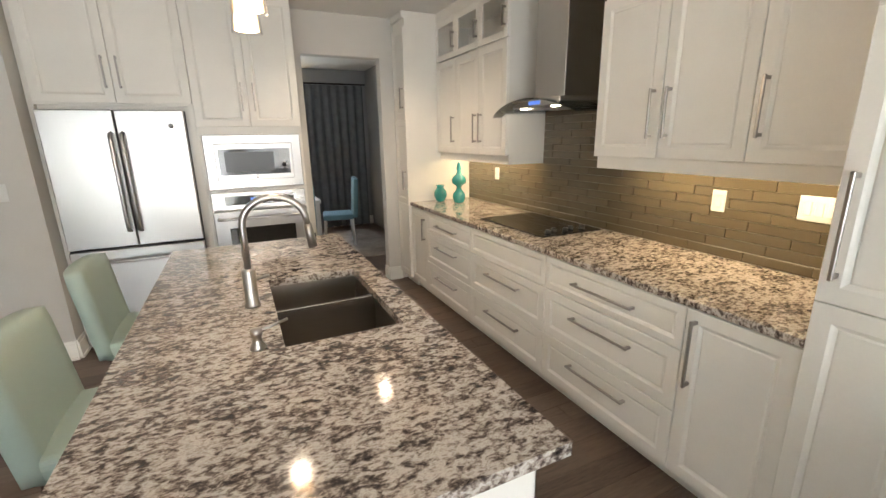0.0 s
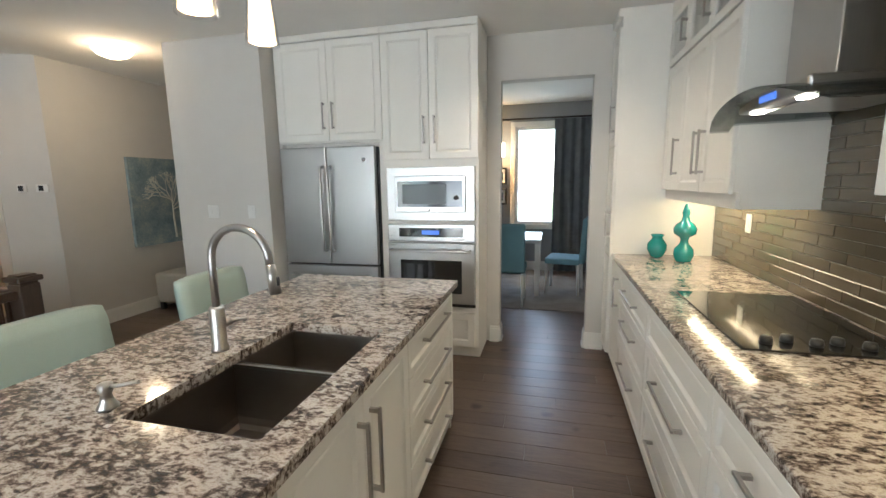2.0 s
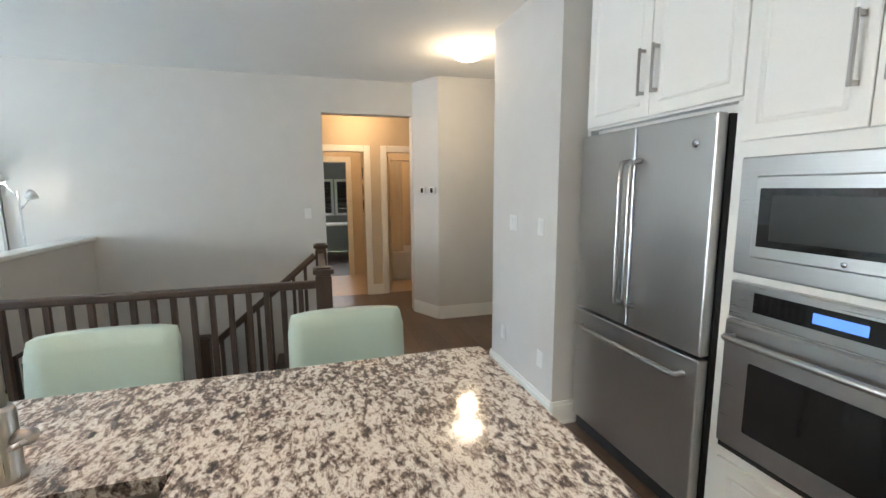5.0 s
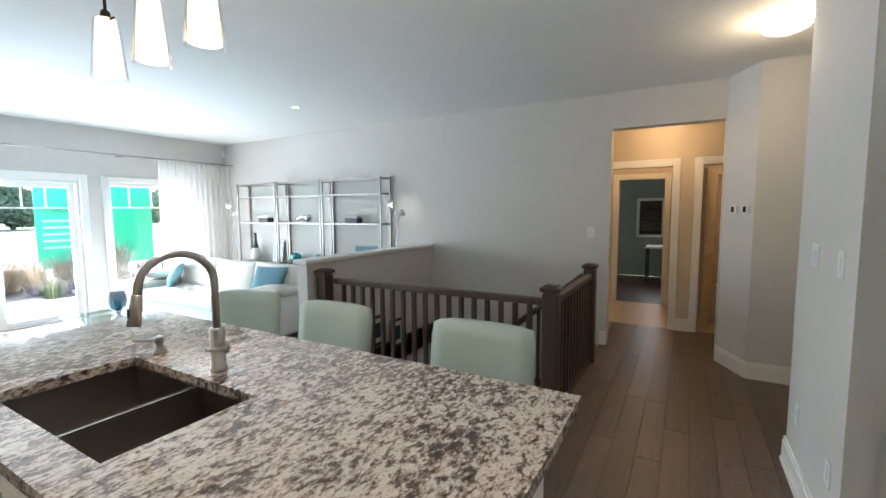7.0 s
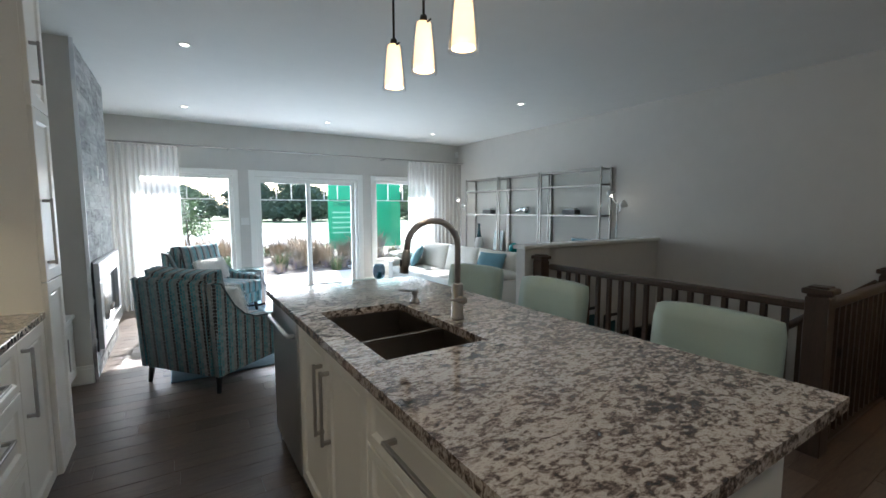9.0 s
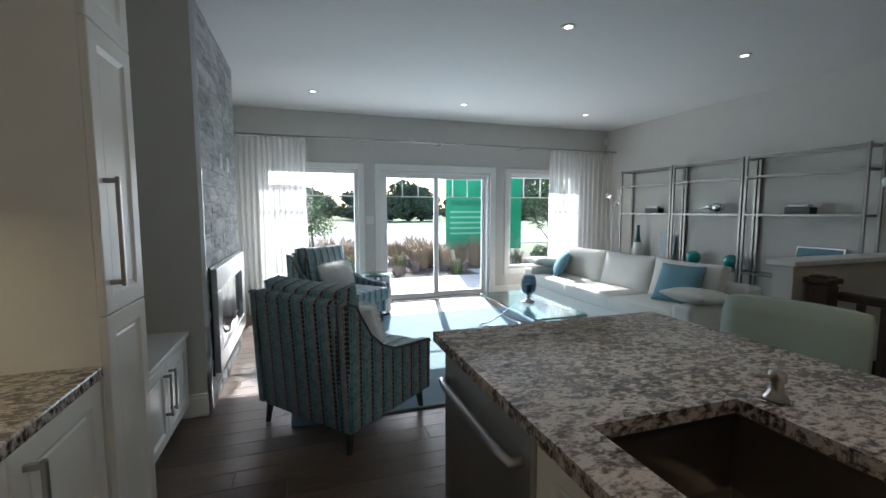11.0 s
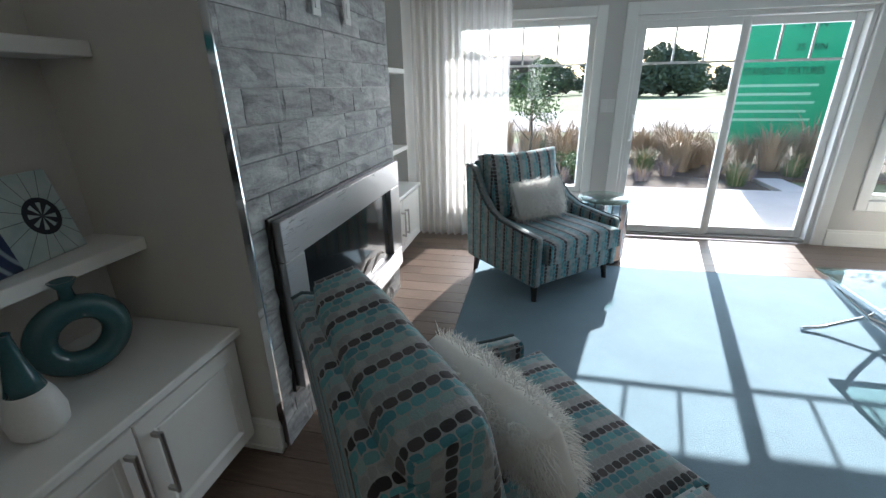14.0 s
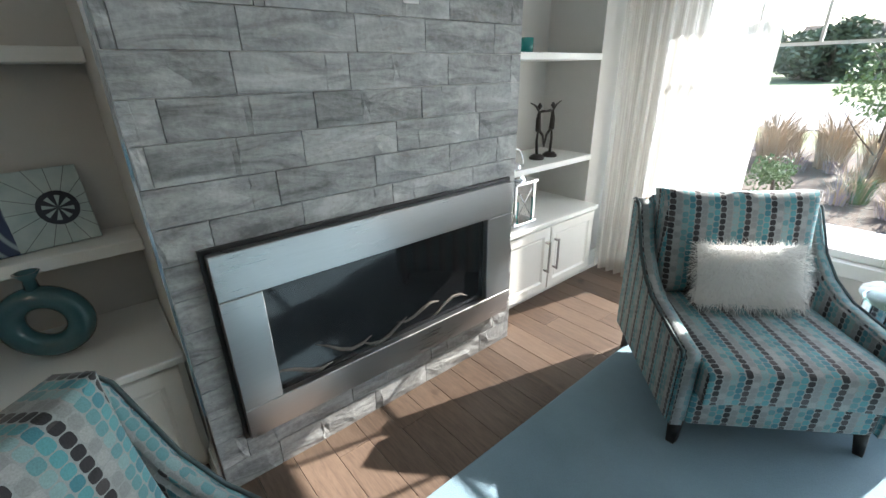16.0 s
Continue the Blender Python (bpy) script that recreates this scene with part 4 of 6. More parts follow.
tv = solid("textured_vase", lathe(bmesh.new(), [(0.05, 0), (0.09, 0.05), (0.10, 0.12), (0.08, 0.2), (0.05, 0.26), (0.055, 0.28), (0.045, 0.27)]), WHITEC, "pale textured vase at the end of the worktop", "vase", m=pose(3.80, 1.62, CTOP))

# ---------------------------------------------------------------- tall block: refrigerator, ovens
TY = 4.91
cabinet(pose(0.475, TY, 0), 0.965, 0.46, CH - 0.002, [(0.0, 1.86, 0.482, 0.82, (0.44, 0.21, 0.22, True)), (0.482, 1.86, 0.482, 0.82, (0.045, 0.21, 0.22, True))], "white painted cabinet above the refrigerator", toe=1.85, crown=0.055)
cabinet(pose(1.44, TY, 0), 0.80, 0.46, CH - 0.002, [(0.0, 1.69, 0.40, 0.99, (0.355, 0.23, 0.22, True)), (0.40, 1.69, 0.40, 0.99, (0.045, 0.23, 0.22, True)), (0.02, 0.11, 0.75, 0.30, (0.375, 0.15, 0.16, False))], "tall white painted oven cabinet with drawer", crown=0.055)
solid("filler_panel", box(0.442, 0.474, 4.92, 5.36, 0, CH), CAB, "white painted filler panel beside the refrigerator", "panel", kind="structure")
solid("refrigerator_side_panel", box(1.40, 1.439, 4.92, 5.36, 0, 1.85), CAB, "white painted panel between refrigerator and ovens", "panel", kind="structure")

fr = thing("refrigerator", (0.475, 4.86, 0), "stainless steel french door refrigerator with bottom freezer", "refrigerator")
part("body", box(0.0, 0.90, 0.06, 0.5, 0.03, 1.81), BLACKP, fr)
for x0 in (0.004, 0.453):
    d = part("door", box(x0, x0 + 0.443, 0.0, 0.055, 0.80, 1.815, 0.008, 2), STEEL, fr)
    hx = 0.415 if x0 < 0.1 else 0.485
    part("handle", tube(bmesh.new(), [(hx, 0.0, 0.92), (hx, -0.05, 0.93), (hx, -0.058, 0.97), (hx, -0.058, 1.60), (hx, -0.05, 1.64), (hx, 0.0, 1.65)], 0.014, 10), STEELH, d, "curved tubular steel handle")
d = part("freezer_drawer", box(0.004, 0.896, 0.0, 0.055, 0.09, 0.785, 0.008, 2), STEEL, fr)
part("handle", tube(bmesh.new(), [(0.08, 0.0, 0.70), (0.08, -0.05, 0.70), (0.12, -0.056, 0.70), (0.78, -0.056, 0.70), (0.82, -0.05, 0.70), (0.82, 0.0, 0.70)], 0.014, 10), STEELH, d)
part("toe_grille", box(0.01, 0.89, 0.03, 0.06, 0.0, 0.08), BLACKP, fr)
part("badge", lathe(bmesh.new(), [(0.018, 0), (0.018, 0.004), (0.001, 0.004)], 16), CHROME, fr, m=pose(0.80, 0.0, 1.70, 90, 0, 0))

mw = thing("microwave", (1.465, TY, 1.19), "built-in stainless steel microwave with black window", "microwave")
part("trim_frame", box(0, 0.75, -0.03, 0.0, 0, 0.44, 0.006), STEELH, mw)
part("door", box(0.075, 0.675, -0.048, -0.03, 0.07, 0.37, 0.006), STEELH, mw)
part("window", box(0.10, 0.65, -0.052, -0.048, 0.115, 0.325), BLACKG, mw)
part("window_mask", box(0.145, 0.52, -0.0535, -0.052, 0.14, 0.30), plain("grey_oven_glass", (0.03, 0.032, 0.03), 0.2, bumpy=0), mw)
part("knob", lathe(bmesh.new(), [(0.02, 0), (0.02, 0.012), (0.001, 0.013)], 16), BLACKP, mw, m=pose(0.60, -0.052, 0.19, 90, 0, 0))
part("badge", lathe(bmesh.new(), [(0.009, 0), (0.009, 0.003), (0.001, 0.003)], 12), CHROME, mw, m=pose(0.375, -0.048, 0.092, 90, 0, 0))
ov = thing("wall_oven", (1.465, TY, 0.46), "built-in stainless steel wall oven with black glass", "oven")
part("control_panel", box(0, 0.75, -0.03, 0.0, 0.555, 0.70, 0.005), STEELH, ov)
part("display", box(0.10, 0.65, -0.034, -0.03, 0.595, 0.67), BLACKG, ov)
part("clock", box(0.30, 0.45, -0.0355, -0.034, 0.615, 0.65), SCREEN, ov)
d = part("door", box(0, 0.75, -0.04, 0.0, 0.03, 0.545, 0.006), STEELH, ov)
part("window", box(0.11, 0.64, -0.044, -0.04, 0.12, 0.40, 0.004), BLACKG, d)
part("handle", tube(bmesh.new(), [(0.04, -0.04, 0.485), (0.04, -0.085, 0.485), (0.08, -0.09, 0.485), (0.67, -0.09, 0.485), (0.71, -0.085, 0.485), (0.71, -0.04, 0.485)], 0.013, 10), STEELH, d)
part("vent", box(0, 0.75, -0.02, 0.0, 0.0, 0.025), BLACKP, ov)

# ---------------------------------------------------------------- island
IX0, IX1, IY0, IY1 = 1.27, 2.28, 1.50, 3.90
S = (1.76, 2.17, 2.26, 3.01)
bm = bmesh.new()
for a in ((IX0, S[0], IY0, IY1), (S[1], IX1, IY0, IY1), (S[0], S[1], IY0, S[2]), (S[0], S[1], S[3], IY1)):
    bx(bm, a[0], a[1], a[2], a[3], CTOP - CT, CTOP)
bmesh.ops.remove_doubles(bm, verts=bm.verts[:], dist=1e-5)
inner = [f for f in bm.faces if len({v.index for v in f.verts}) == 4 and abs(f.normal.z) < 0.1 and any(g is not f and (g.calc_center_median() - f.calc_center_median()).length < 1e-4 for g in bm.faces)]
bmesh.ops.delete(bm, geom=inner, context="FACES_ONLY")
solid("island_worktop", bm, GRANITE, "polished speckled granite island worktop with sink cutout", "countertop")
ic = lambda y: pose(2.235, y, 0, 0, 0, 90)
cabinet(ic(2.19), 0.86, 0.60, BH, [(0, 0.10, 0.43, 0.79, (0.385, 0.55, 0.30, True)), (0.43, 0.10, 0.43, 0.79, (0.045, 0.55, 0.30, True))], "white painted island sink cabinet with two doors", group="island cabinets", low=0.60)
cabinet(ic(3.05), 0.81, 0.60, BH, [(0, 0.10, 0.81, 0.20, (0.405, 0.10, 0.42, False)), (0, 0.30, 0.81, 0.20, (0.405, 0.10, 0.42, False)), (0, 0.50, 0.81, 0.20, (0.405, 0.10, 0.42, False)), (0, 0.70, 0.81, 0.19, (0.405, 0.10, 0.42, False))], "white painted island cabinet with four drawers", group="island cabinets")
bm = box(1.60, 1.63, 1.585, 3.88, 0, BH)
bx(bm, 1.63, 2.235, 3.861, 3.88, 0, BH)
bx(bm, 1.63, 2.235, 1.565, 1.588, 0, BH)
solid("kitchen_island", bm, CAB, "white painted back and ends of the kitchen island", "island")
dw = thing("dishwasher", ic(1.59), "black and steel dishwasher built into the island", "dishwasher")
part("body", box(0.002, 0.598, 0.0, 0.59, 0.02, 0.885), BLACKP, dw)
dd = part("door", box(0.002, 0.598, -0.03, 0, 0.10, 0.885, 0.006), STEEL, dw)
part("handle", tube(bmesh.new(), [(0.05, -0.03, 0.80), (0.05, -0.055, 0.80), (0.09, -0.062, 0.80), (0.51, -0.062, 0.80), (0.55, -0.055, 0.80), (0.55, -0.03, 0.80)], 0.013, 10), STEELH, dd)

sk = thing("sink", (0, 0, 0), "undermount double-bowl stainless steel sink in granite", "sink")
sk.matrix_basis = pose(S[0], S[2], CTOP - CT)
W, L, mid = S[1] - S[0], S[3] - S[2], 0.42
for y0, y1, dep in ((-0.01, mid - 0.012, 0.22), (mid + 0.012, L + 0.01, 0.20)):
    bm = bmesh.new()
    x0, x1 = -0.01, W + 0.01
    rings = []
    for ins, z in ((0, 0), (0.0, -0.01), (0.004, -dep + 0.03), (0.012, -dep + 0.008), (0.03, -dep)):
        rings.append([bm.verts.new(p) for p in ((x0 + ins, y0 + ins, z), (x1 - ins, y0 + ins, z), (x1 - ins, y1 - ins, z), (x0 + ins, y1 - ins, z))])
    for q, s in zip(rings, rings[1:]):
        for k in range(4):
            bm.faces.new((q[k], q[(k + 1) % 4], s[(k + 1) % 4], s[k]))
    bm.faces.new(rings[-1])
    b = part("bowl", bm, SINKM, sk)
    part("drain", lathe(bmesh.new(), [(0.04, 0.0), (0.04, 0.004), (0.02, 0.002), (0.001, 0.002)], 18), STEELH, b, m=pose((x0 + x1) / 2, (y0 + y1) / 2, -dep + 0.001))
part("divider", box(-0.01, W + 0.01, mid - 0.012, mid + 0.012, -0.12, -0.004, 0.004), STEELH, sk)

fa = thing("kitchen_faucet", pose(1.68, 2.695, CTOP, 0, 0, -4), "brushed nickel gooseneck pull-down faucet on the island", "faucet")
part("base", lathe(bmesh.new(), [(0.030, 0), (0.030, 0.012), (0.026, 0.018), (0.026, 0.15), (0.022, 0.16), (0.001, 0.16)], 20), NICKEL, fa)
pts = [(0, 0, 0.15), (0, 0, 0.30)] + [(0.120 - 0.120 * math.cos(a), 0, 0.33 + 0.108 * math.sin(a)) for a in [math.pi * k / 12 for k in range(12)]] + [(0.242, 0, 0.31)]
part("spout", tube(bmesh.new(), pts, 0.0135, 14), NICKEL, fa)
part("spray_head", tube(bmesh.new(), [(0.242, 0, 0.32), (0.248, 0, 0.28), (0.256, 0, 0.222)], 0.018, 14, taper=[0.85, 1, 1.1]), NICKEL, fa)
part("button", box(0.266, 0.272, -0.006, 0.006, 0.25, 0.28, 0.002), BLACKP, fa)
part("lever", tube(bmesh.new(), [(0, 0.02, 0.09), (0, 0.05, 0.09), (0.01, 0.06, 0.092), (0.075, 0.06, 0.105)], 0.011, 10, taper=[1.6, 1.6, 0.7, 0.5]), NICKEL, fa)
so = thing("soap_dispenser", (1.68, 2.295, CTOP), "brushed nickel soap dispenser beside the sink", "soap dispenser")
part("base", lathe(bmesh.new(), [(0.026, 0), (0.026, 0.006), (0.016, 0.022), (0.013, 0.04), (0.018, 0.046), (0.018, 0.066), (0.010, 0.07), (0.001, 0.07)], 18), NICKEL, so)
part("nozzle", tube(bmesh.new(), [(0, 0, 0.060), (0.04, 0.005, 0.064), (0.10, 0.012, 0.078)], 0.0055, 8), NICKEL, so)


def stool(m):
    s = thing("bar_stool", m, "mint green leather counter stool with dark legs", "stool", "island stools")
    bm = bmesh.new()
    grid = []
    for j in range(9):
        row = []
        for i in range(9):
            u, v = i / 8 - 0.5, j / 8
            crown = 0.012 * (1 - (2 * u) ** 6)
            row.append((u * 0.455 * (1 - 0.05 * (v > 0.95)), -0.055 * v - 0.02 * (1 - (2 * u) ** 2), 0.60 + 0.42 * v + (0.008 * (1 - (2 * u) ** 4) if v > 0.95 else 0), crown))
        grid.append(row)
    front = [[bm.verts.new((x, y + 0.028 + c, z)) for x, y, z, c in r] for r in grid]
    rear = [[bm.verts.new((x, y - 0.028 - c * 0.5, z)) for x, y, z, c in r] for r in grid]
    for g in (front, rear):
        for a in range(8):
            for b in range(8):
                bm.faces.new((g[a][b], g[a][b + 1], g[a + 1][b + 1], g[a + 1][b])).smooth = True
    ring = lambda g: g[0] + [r[-1] for r in g[1:]] + g[-1][-2::-1] + [r[0] for r in g[-2:0:-1]]
    A, B = ring(front), ring(rear)
    for k in range(len(A)):
        bm.faces.new((A[k], A[(k + 1) % len(A)], B[(k + 1) % len(A)], B[k])).smooth = True
    part("backrest", bm, MINT, s)
    part("seat", box(-0.225, 0.225, -0.02, 0.42, 0.58, 0.67, 0.03, 3), MINT, s)
    for x in (-0.19, 0.19):
        for y in (0.02, 0.37):
            part("leg", tube(bmesh.new(), [(x, y, 0.58), (x * 1.06, y + (0.02 if y > 0.1 else -0.03), 0)], 0.02, 8, taper=[1.1, 0.7]), DARKWOOD, s)
    part("footrest", tube(bmesh.new(), [(-0.19, 0.385, 0.2), (0.19, 0.385, 0.2)], 0.012, 8), NICKEL, s)
    return s


st = stool(pose(1.03, 3.43, 0, 0, 0, -90))
copy_thing(st, pose(1.03, 2.595, 0, 0, 0, -90))
copy_thing(st, pose(1.03, 1.89, 0, 0, 0, -78))

for y in (2.315, 2.607, 2.903):
    p = thing("pendant_lamp", (1.795, y, CH), "lit amber inner glass pendant lamp with clear outer glass", "pendant lamp", "island pendants")
    part("canopy_cap", lathe(bmesh.new(), [(0.06, 0), (0.06, -0.012), (0.02, -0.02), (0.001, -0.02)], 20), NICKEL, p)
    part("cord", tube(bmesh.new(), [(0, 0, -0.02), (0, 0, -0.52)], 0.0055, 6), BRONZE, p)
    part("holder", lathe(bmesh.new(), [(0.001, -0.51), (0.014, -0.51), (0.018, -0.535), (0.001, -0.54)], 14), BRONZE, p)
    part("crossbar", tube(bmesh.new(), [(0, -0.06, -0.545), (0, 0.06, -0.545)], 0.004, 6), BRONZE, p)
    part("inner_shade", lathe(bmesh.new(), [(0.030, -0.54), (0.034, -0.58), (0.044, -0.70), (0.046, -0.735), (0.04, -0.735), (0.028, -0.56)], 20), PENDM, p, "glowing amber glass")
    g = part("outer_shade", lathe(bmesh.new(), [(0.040, -0.545), (0.046, -0.62), (0.058, -0.745), (0.056, -0.745), (0.044, -0.62), (0.038, -0.547)], 20), GLASS, p, "clear outer glass")
    g.visible_shadow = False

# ---------------------------------------------------------------- fireplace wall
FX = 3.345
chim = struct("wall_chimney", box(3.36, 4.0, -1.75, -0.165, 0, CH), WALL, "painted chimney breast clad in split stone tiles")
struct("trim_chimney_edge", box(3.335, 3.362, -0.168, -0.160, 0, CH), CHROME, "thin metal edge strip on the stone cladding")
struct("wall_alcove_stub", box(3.57, 4.0, -3.29, -2.81, 0, CH), WALL, "painted return wall beside the curtain")
baseboard("chimney", 3.36, 4.0, -0.165, -0.165, (0, 1))
baseboard("stub", 3.57, 3.57, -3.29, -2.81, (-1, 0))
fp = thing("fireplace", (FX, -0.98, 0), "wide linear gas fireplace with brushed steel surround", "fireplace")
for n_, a in (("surround_top", (-0.70, 0.70, 0.81, 0.972)), ("surround_bottom", (-0.70, 0.70, 0.235, 0.366)), ("surround_side", (-0.70, -0.525, 0.366, 0.81)), ("surround_side", (0.56, 0.70, 0.366, 0.81))):
    part(n_, box(-0.05, -0.012, a[0], a[1], a[2] + 0.001, a[3] - 0.001, 0.003), STEELH, fp)
part("backing_frame", box(-0.013, 0.012, -0.715, 0.715, 0.22, 0.985), BLACKP, fp)
part("glass_front", box(-0.018, -0.0135, -0.53, 0.565, 0.366, 0.81), BLACKG, fp)
rng = random.Random(4)
for i in range(5):
    y, z = -0.42 + i * 0.19, 0.415 + 0.012 * (i % 2)
    pts = [(-0.0175, y + 0.05 * k, z + 0.035 * math.sin(k * 0.9 + i) + 0.008 * k * (i % 2)) for k in range(6)]
    part("log", tube(bmesh.new(), pts, 0.009, 8, taper=[0.3, 0.8, 1.0, 0.9, 0.6, 0.2]), LOG, fp)
for y in (-0.80, -1.11):
    plate(3.322, y, 1.765, -90, 0.07, "white cover plate on the stone chimney")

low1 = cabinet(pose(3.49, 1.215, 0, 0, 0, -90), 1.375, 0.50, 0.555, [(0.02, 0.09, 0.445, 0.45, None), (0.465, 0.09, 0.445, 0.45, (0.40, 0.27, 0.24, True)), (0.91, 0.09, 0.445, 0.45, (0.045, 0.27, 0.24, True))], "white painted low alcove cabinet beside the fireplace", toe=0.08, group="alcove cabinets")
low2 = cabinet(pose(3.49, -1.752, 0, 0, 0, -90), 1.055, 0.50, 0.555, [(0.02, 0.09, 0.505, 0.45, (0.46, 0.25, 0.22, True)), (0.53, 0.09, 0.505, 0.45, (0.045, 0.25, 0.22, True))], "white painted low alcove cabinet beside the curtain", toe=0.08, group="alcove cabinets")
solid("alcove_top", box(3.455, 3.999, -0.163, 1.215, 0.5555, 0.585, 0.004), TRIM, "white painted top of the low alcove cabinet", "countertop")
solid("alcove_top", box(3.455, 3.999, -2.808, -1.752, 0.5555, 0.585, 0.004), TRIM, "white painted top of the far alcove cabinet", "countertop")
for z in (0.91, 1.553, 2.2):
    solid("wall_shelf", box(3.775, 3.999, -0.163, 1.215, z - 0.024, z + 0.022, 0.003), TRIM, "thick white floating alcove shelf", "shelf", "alcove shelves")
    if z < 2:
        solid("wall_shelf", box(3.56, 3.999, -2.808, -1.752, z - 0.02, z + 0.018, 0.003), TRIM, "thick white floating alcove shelf", "shelf", "alcove shelves")


def donut(m, R, r):
    bm = bmesh.new()
    ring = [[bm.verts.new(((R + r * math.cos(b)) * math.cos(a), r * 0.9 * math.sin(b), R + r + (R + r * math.cos(b)) * math.sin(a) * 0.95)) for b in [math.tau * j / 14 for j in range(14)]] for a in [math.tau * i / 36 for i in range(36)]]
    for i in range(36):
        for j in range(14):
            bm.faces.new((ring[i][j], ring[(i + 1) % 36][j], ring[(i + 1) % 36][(j + 1) % 14], ring[i][(j + 1) % 14])).smooth = True
    lathe(bm, [(0.022, 2 * (R + r) - 0.02), (0.018, 2 * (R + r) + 0.02), (0.036, 2 * (R + r) + 0.045), (0.03, 2 * (R + r) + 0.046), (0.01, 2 * (R + r) + 0.02)], 16)
    return solid("ring_vase", bm, TEALD, "dark teal glazed ring-shaped ceramic vase", "vase", "ring vases", m=m)


donut(pose(3.77, 0.54, 0.585, 0, 0, -80), 0.09, 0.038)
donut(pose(3.745, 0.165, 0.585, 0, 0, -110), 0.097, 0.042)
cv = thing("cone_vase", (3.635, 0.40, 0.585), "tapering vase, white below and dark teal above", "vase")
part("lower_body", lathe(bmesh.new(), [(0.045, 0), (0.062, 0.02), (0.066, 0.06), (0.055, 0.11), (0.044, 0.135), (0.001, 0.136)]), WHITEC, cv, "matt white glaze")
part("upper_body", lathe(bmesh.new(), [(0.0435, 0.136), (0.034, 0.17), (0.02, 0.24), (0.015, 0.29), (0.018, 0.295), (0.01, 0.29)]), TEALD, cv, "dark teal glaze")
pc = thing("compass_picture", pose(3.885, 0.115, 0.932, -14, 0, -80), "unframed canvas with a printed compass rose leaning on the shelf", "picture")
part("canvas", box(-0.17, 0.17, -0.015, 0.015, 0.0, 0.27, 0.003), COMPASS, pc)
rs = thing("ring_sculpture", pose(3.87, 0.62, 0.932, 0, 0, -80), "nested dark metal rings sculpture on a flat base", "sculpture")
part("base", box(-0.16, 0.16, -0.05, 0.05, 0, 0.012, 0.003), CHROME, rs)
for R in (0.155, 0.11, 0.07):
    bm = bmesh.new()
    for i in range(48):
        a, b = math.tau * i / 48, math.tau * (i + 1) / 48
        q = []
        for t_ in (a, b):
            q.append([bm.verts.new((r_ * math.cos(t_), y_, 0.012 + R + r_ * math.sin(t_))) for r_, y_ in ((R, -0.02), (R, 0.02), (R - 0.006, 0.02), (R - 0.006, -0.02))])
        for k in range(4):
            bm.faces.new((q[0][k], q[0][(k + 1) % 4], q[1][(k + 1) % 4], q[1][k]))
    bmesh.ops.remove_doubles(bm, verts=bm.verts[:], dist=1e-5)
    part("ring", bm, BRONZE, rs)


def cup(m, mat, label):
    return solid("candle_cup", lathe(bmesh.new(), [(0.036, 0), (0.042, 0.01), (0.043, 0.085), (0.039, 0.085), (0.037, 0.015), (0.001, 0.014)], 20), mat, label, "candle holder", "shelf candle cups", m=m)


for y, mt in ((0.49, TEALC), (0.40, TEALC)):
    cup(pose(3.86, y, 1.576), mt, "teal glass candle cup on the shelf")
for y in (0.83, 0.72, 0.60):
    solid("glass_ball", lathe(bmesh.new(), [(0.02, 0), (0.05, 0.025), (0.06, 0.06), (0.048, 0.095), (0.02, 0.115), (0.001, 0.116)], 20), CHROME, "mottled silver glass ball on the shelf", "ornament", "glass balls", m=pose(3.86, y, 1.576))
cup(pose(3.75, -1.95, 1.572), TEALC, "teal glass candle cup on the shelf")
cup(pose(3.75, -2.27, 1.572), TEALC, "teal glass candle cup on the shelf")
solid("mercury_bowl", lathe(bmesh.new(), [(0.03, 0), (0.055, 0.03), (0.058, 0.06), (0.045, 0.095), (0.04, 0.095), (0.05, 0.06)], 20), CHROME, "mottled silver glass bowl on the shelf", "bowl", m=pose(3.74, -2.11, 1.572))


def limb(bm, pts, r):
    tube(bm, pts, r, 8, taper=[1.0] + [0.85] * (len(pts) - 2) + [0.5])


for k, (y, s) in enumerate(((-2.40, 1), (-2.54, -1))):
    bm = lathe(bmesh.new(), [(0.05, 0), (0.05, 0.012), (0.03, 0.03), (0.001, 0.031)], 16)
    limb(bm, [(0, 0, 0.03), (0, 0.01 * s, 0.12), (0, 0, 0.2)], 0.010)
    limb(bm, [(0, 0, 0.19), (0, -0.05 * s, 0.15), (0, -0.07 * s, 0.07)], 0.010)
    limb(bm, [(0, 0, 0.18), (0, 0.006 * s, 0.25), (0, 0, 0.30)], 0.019)
    limb(bm, [(0, 0, 0.30), (0, 0.04 * s, 0.34), (0, 0.09 * s, 0.36)], 0.007)
    limb(bm, [(0, 0, 0.30), (0, -0.06 * s, 0.30), (0, -0.12 * s, 0.31)], 0.007)
    lathe(bm, [(0.003, -0.02), (0.017, 0), (0.003, 0.022)], 10, (0, 0, 0.335))
    solid("figurine", bm, BRONZE, "slender dark bronze dancer statuette on the shelf", "statue", "dancer statuettes", m=pose(3.72, y, 0.928))
pl = solid("teal_plate", lathe(bmesh.new(), [(0.001, 0), (0.08, 0.003), (0.15, 0.012), (0.15, 0.016), (0.07, 0.009), (0.001, 0.008)], 28), TEALD, "round teal decorative plate standing on the shelf", "plate", m=pose(3.88, -2.0, 1.077, 0, -80, 0))
ln_ = thing("lantern", (3.62, -2.07, 0.585), "silver metal lantern with glass sides and candle", "lantern")
bm = bmesh.new()
for sx in (-1, 1):
    for sy in (-1, 1):
        bx(bm, sx * 0.085 - 0.008, sx * 0.085 + 0.008, sy * 0.085 - 0.008, sy * 0.085 + 0.008, 0.02, 0.26)
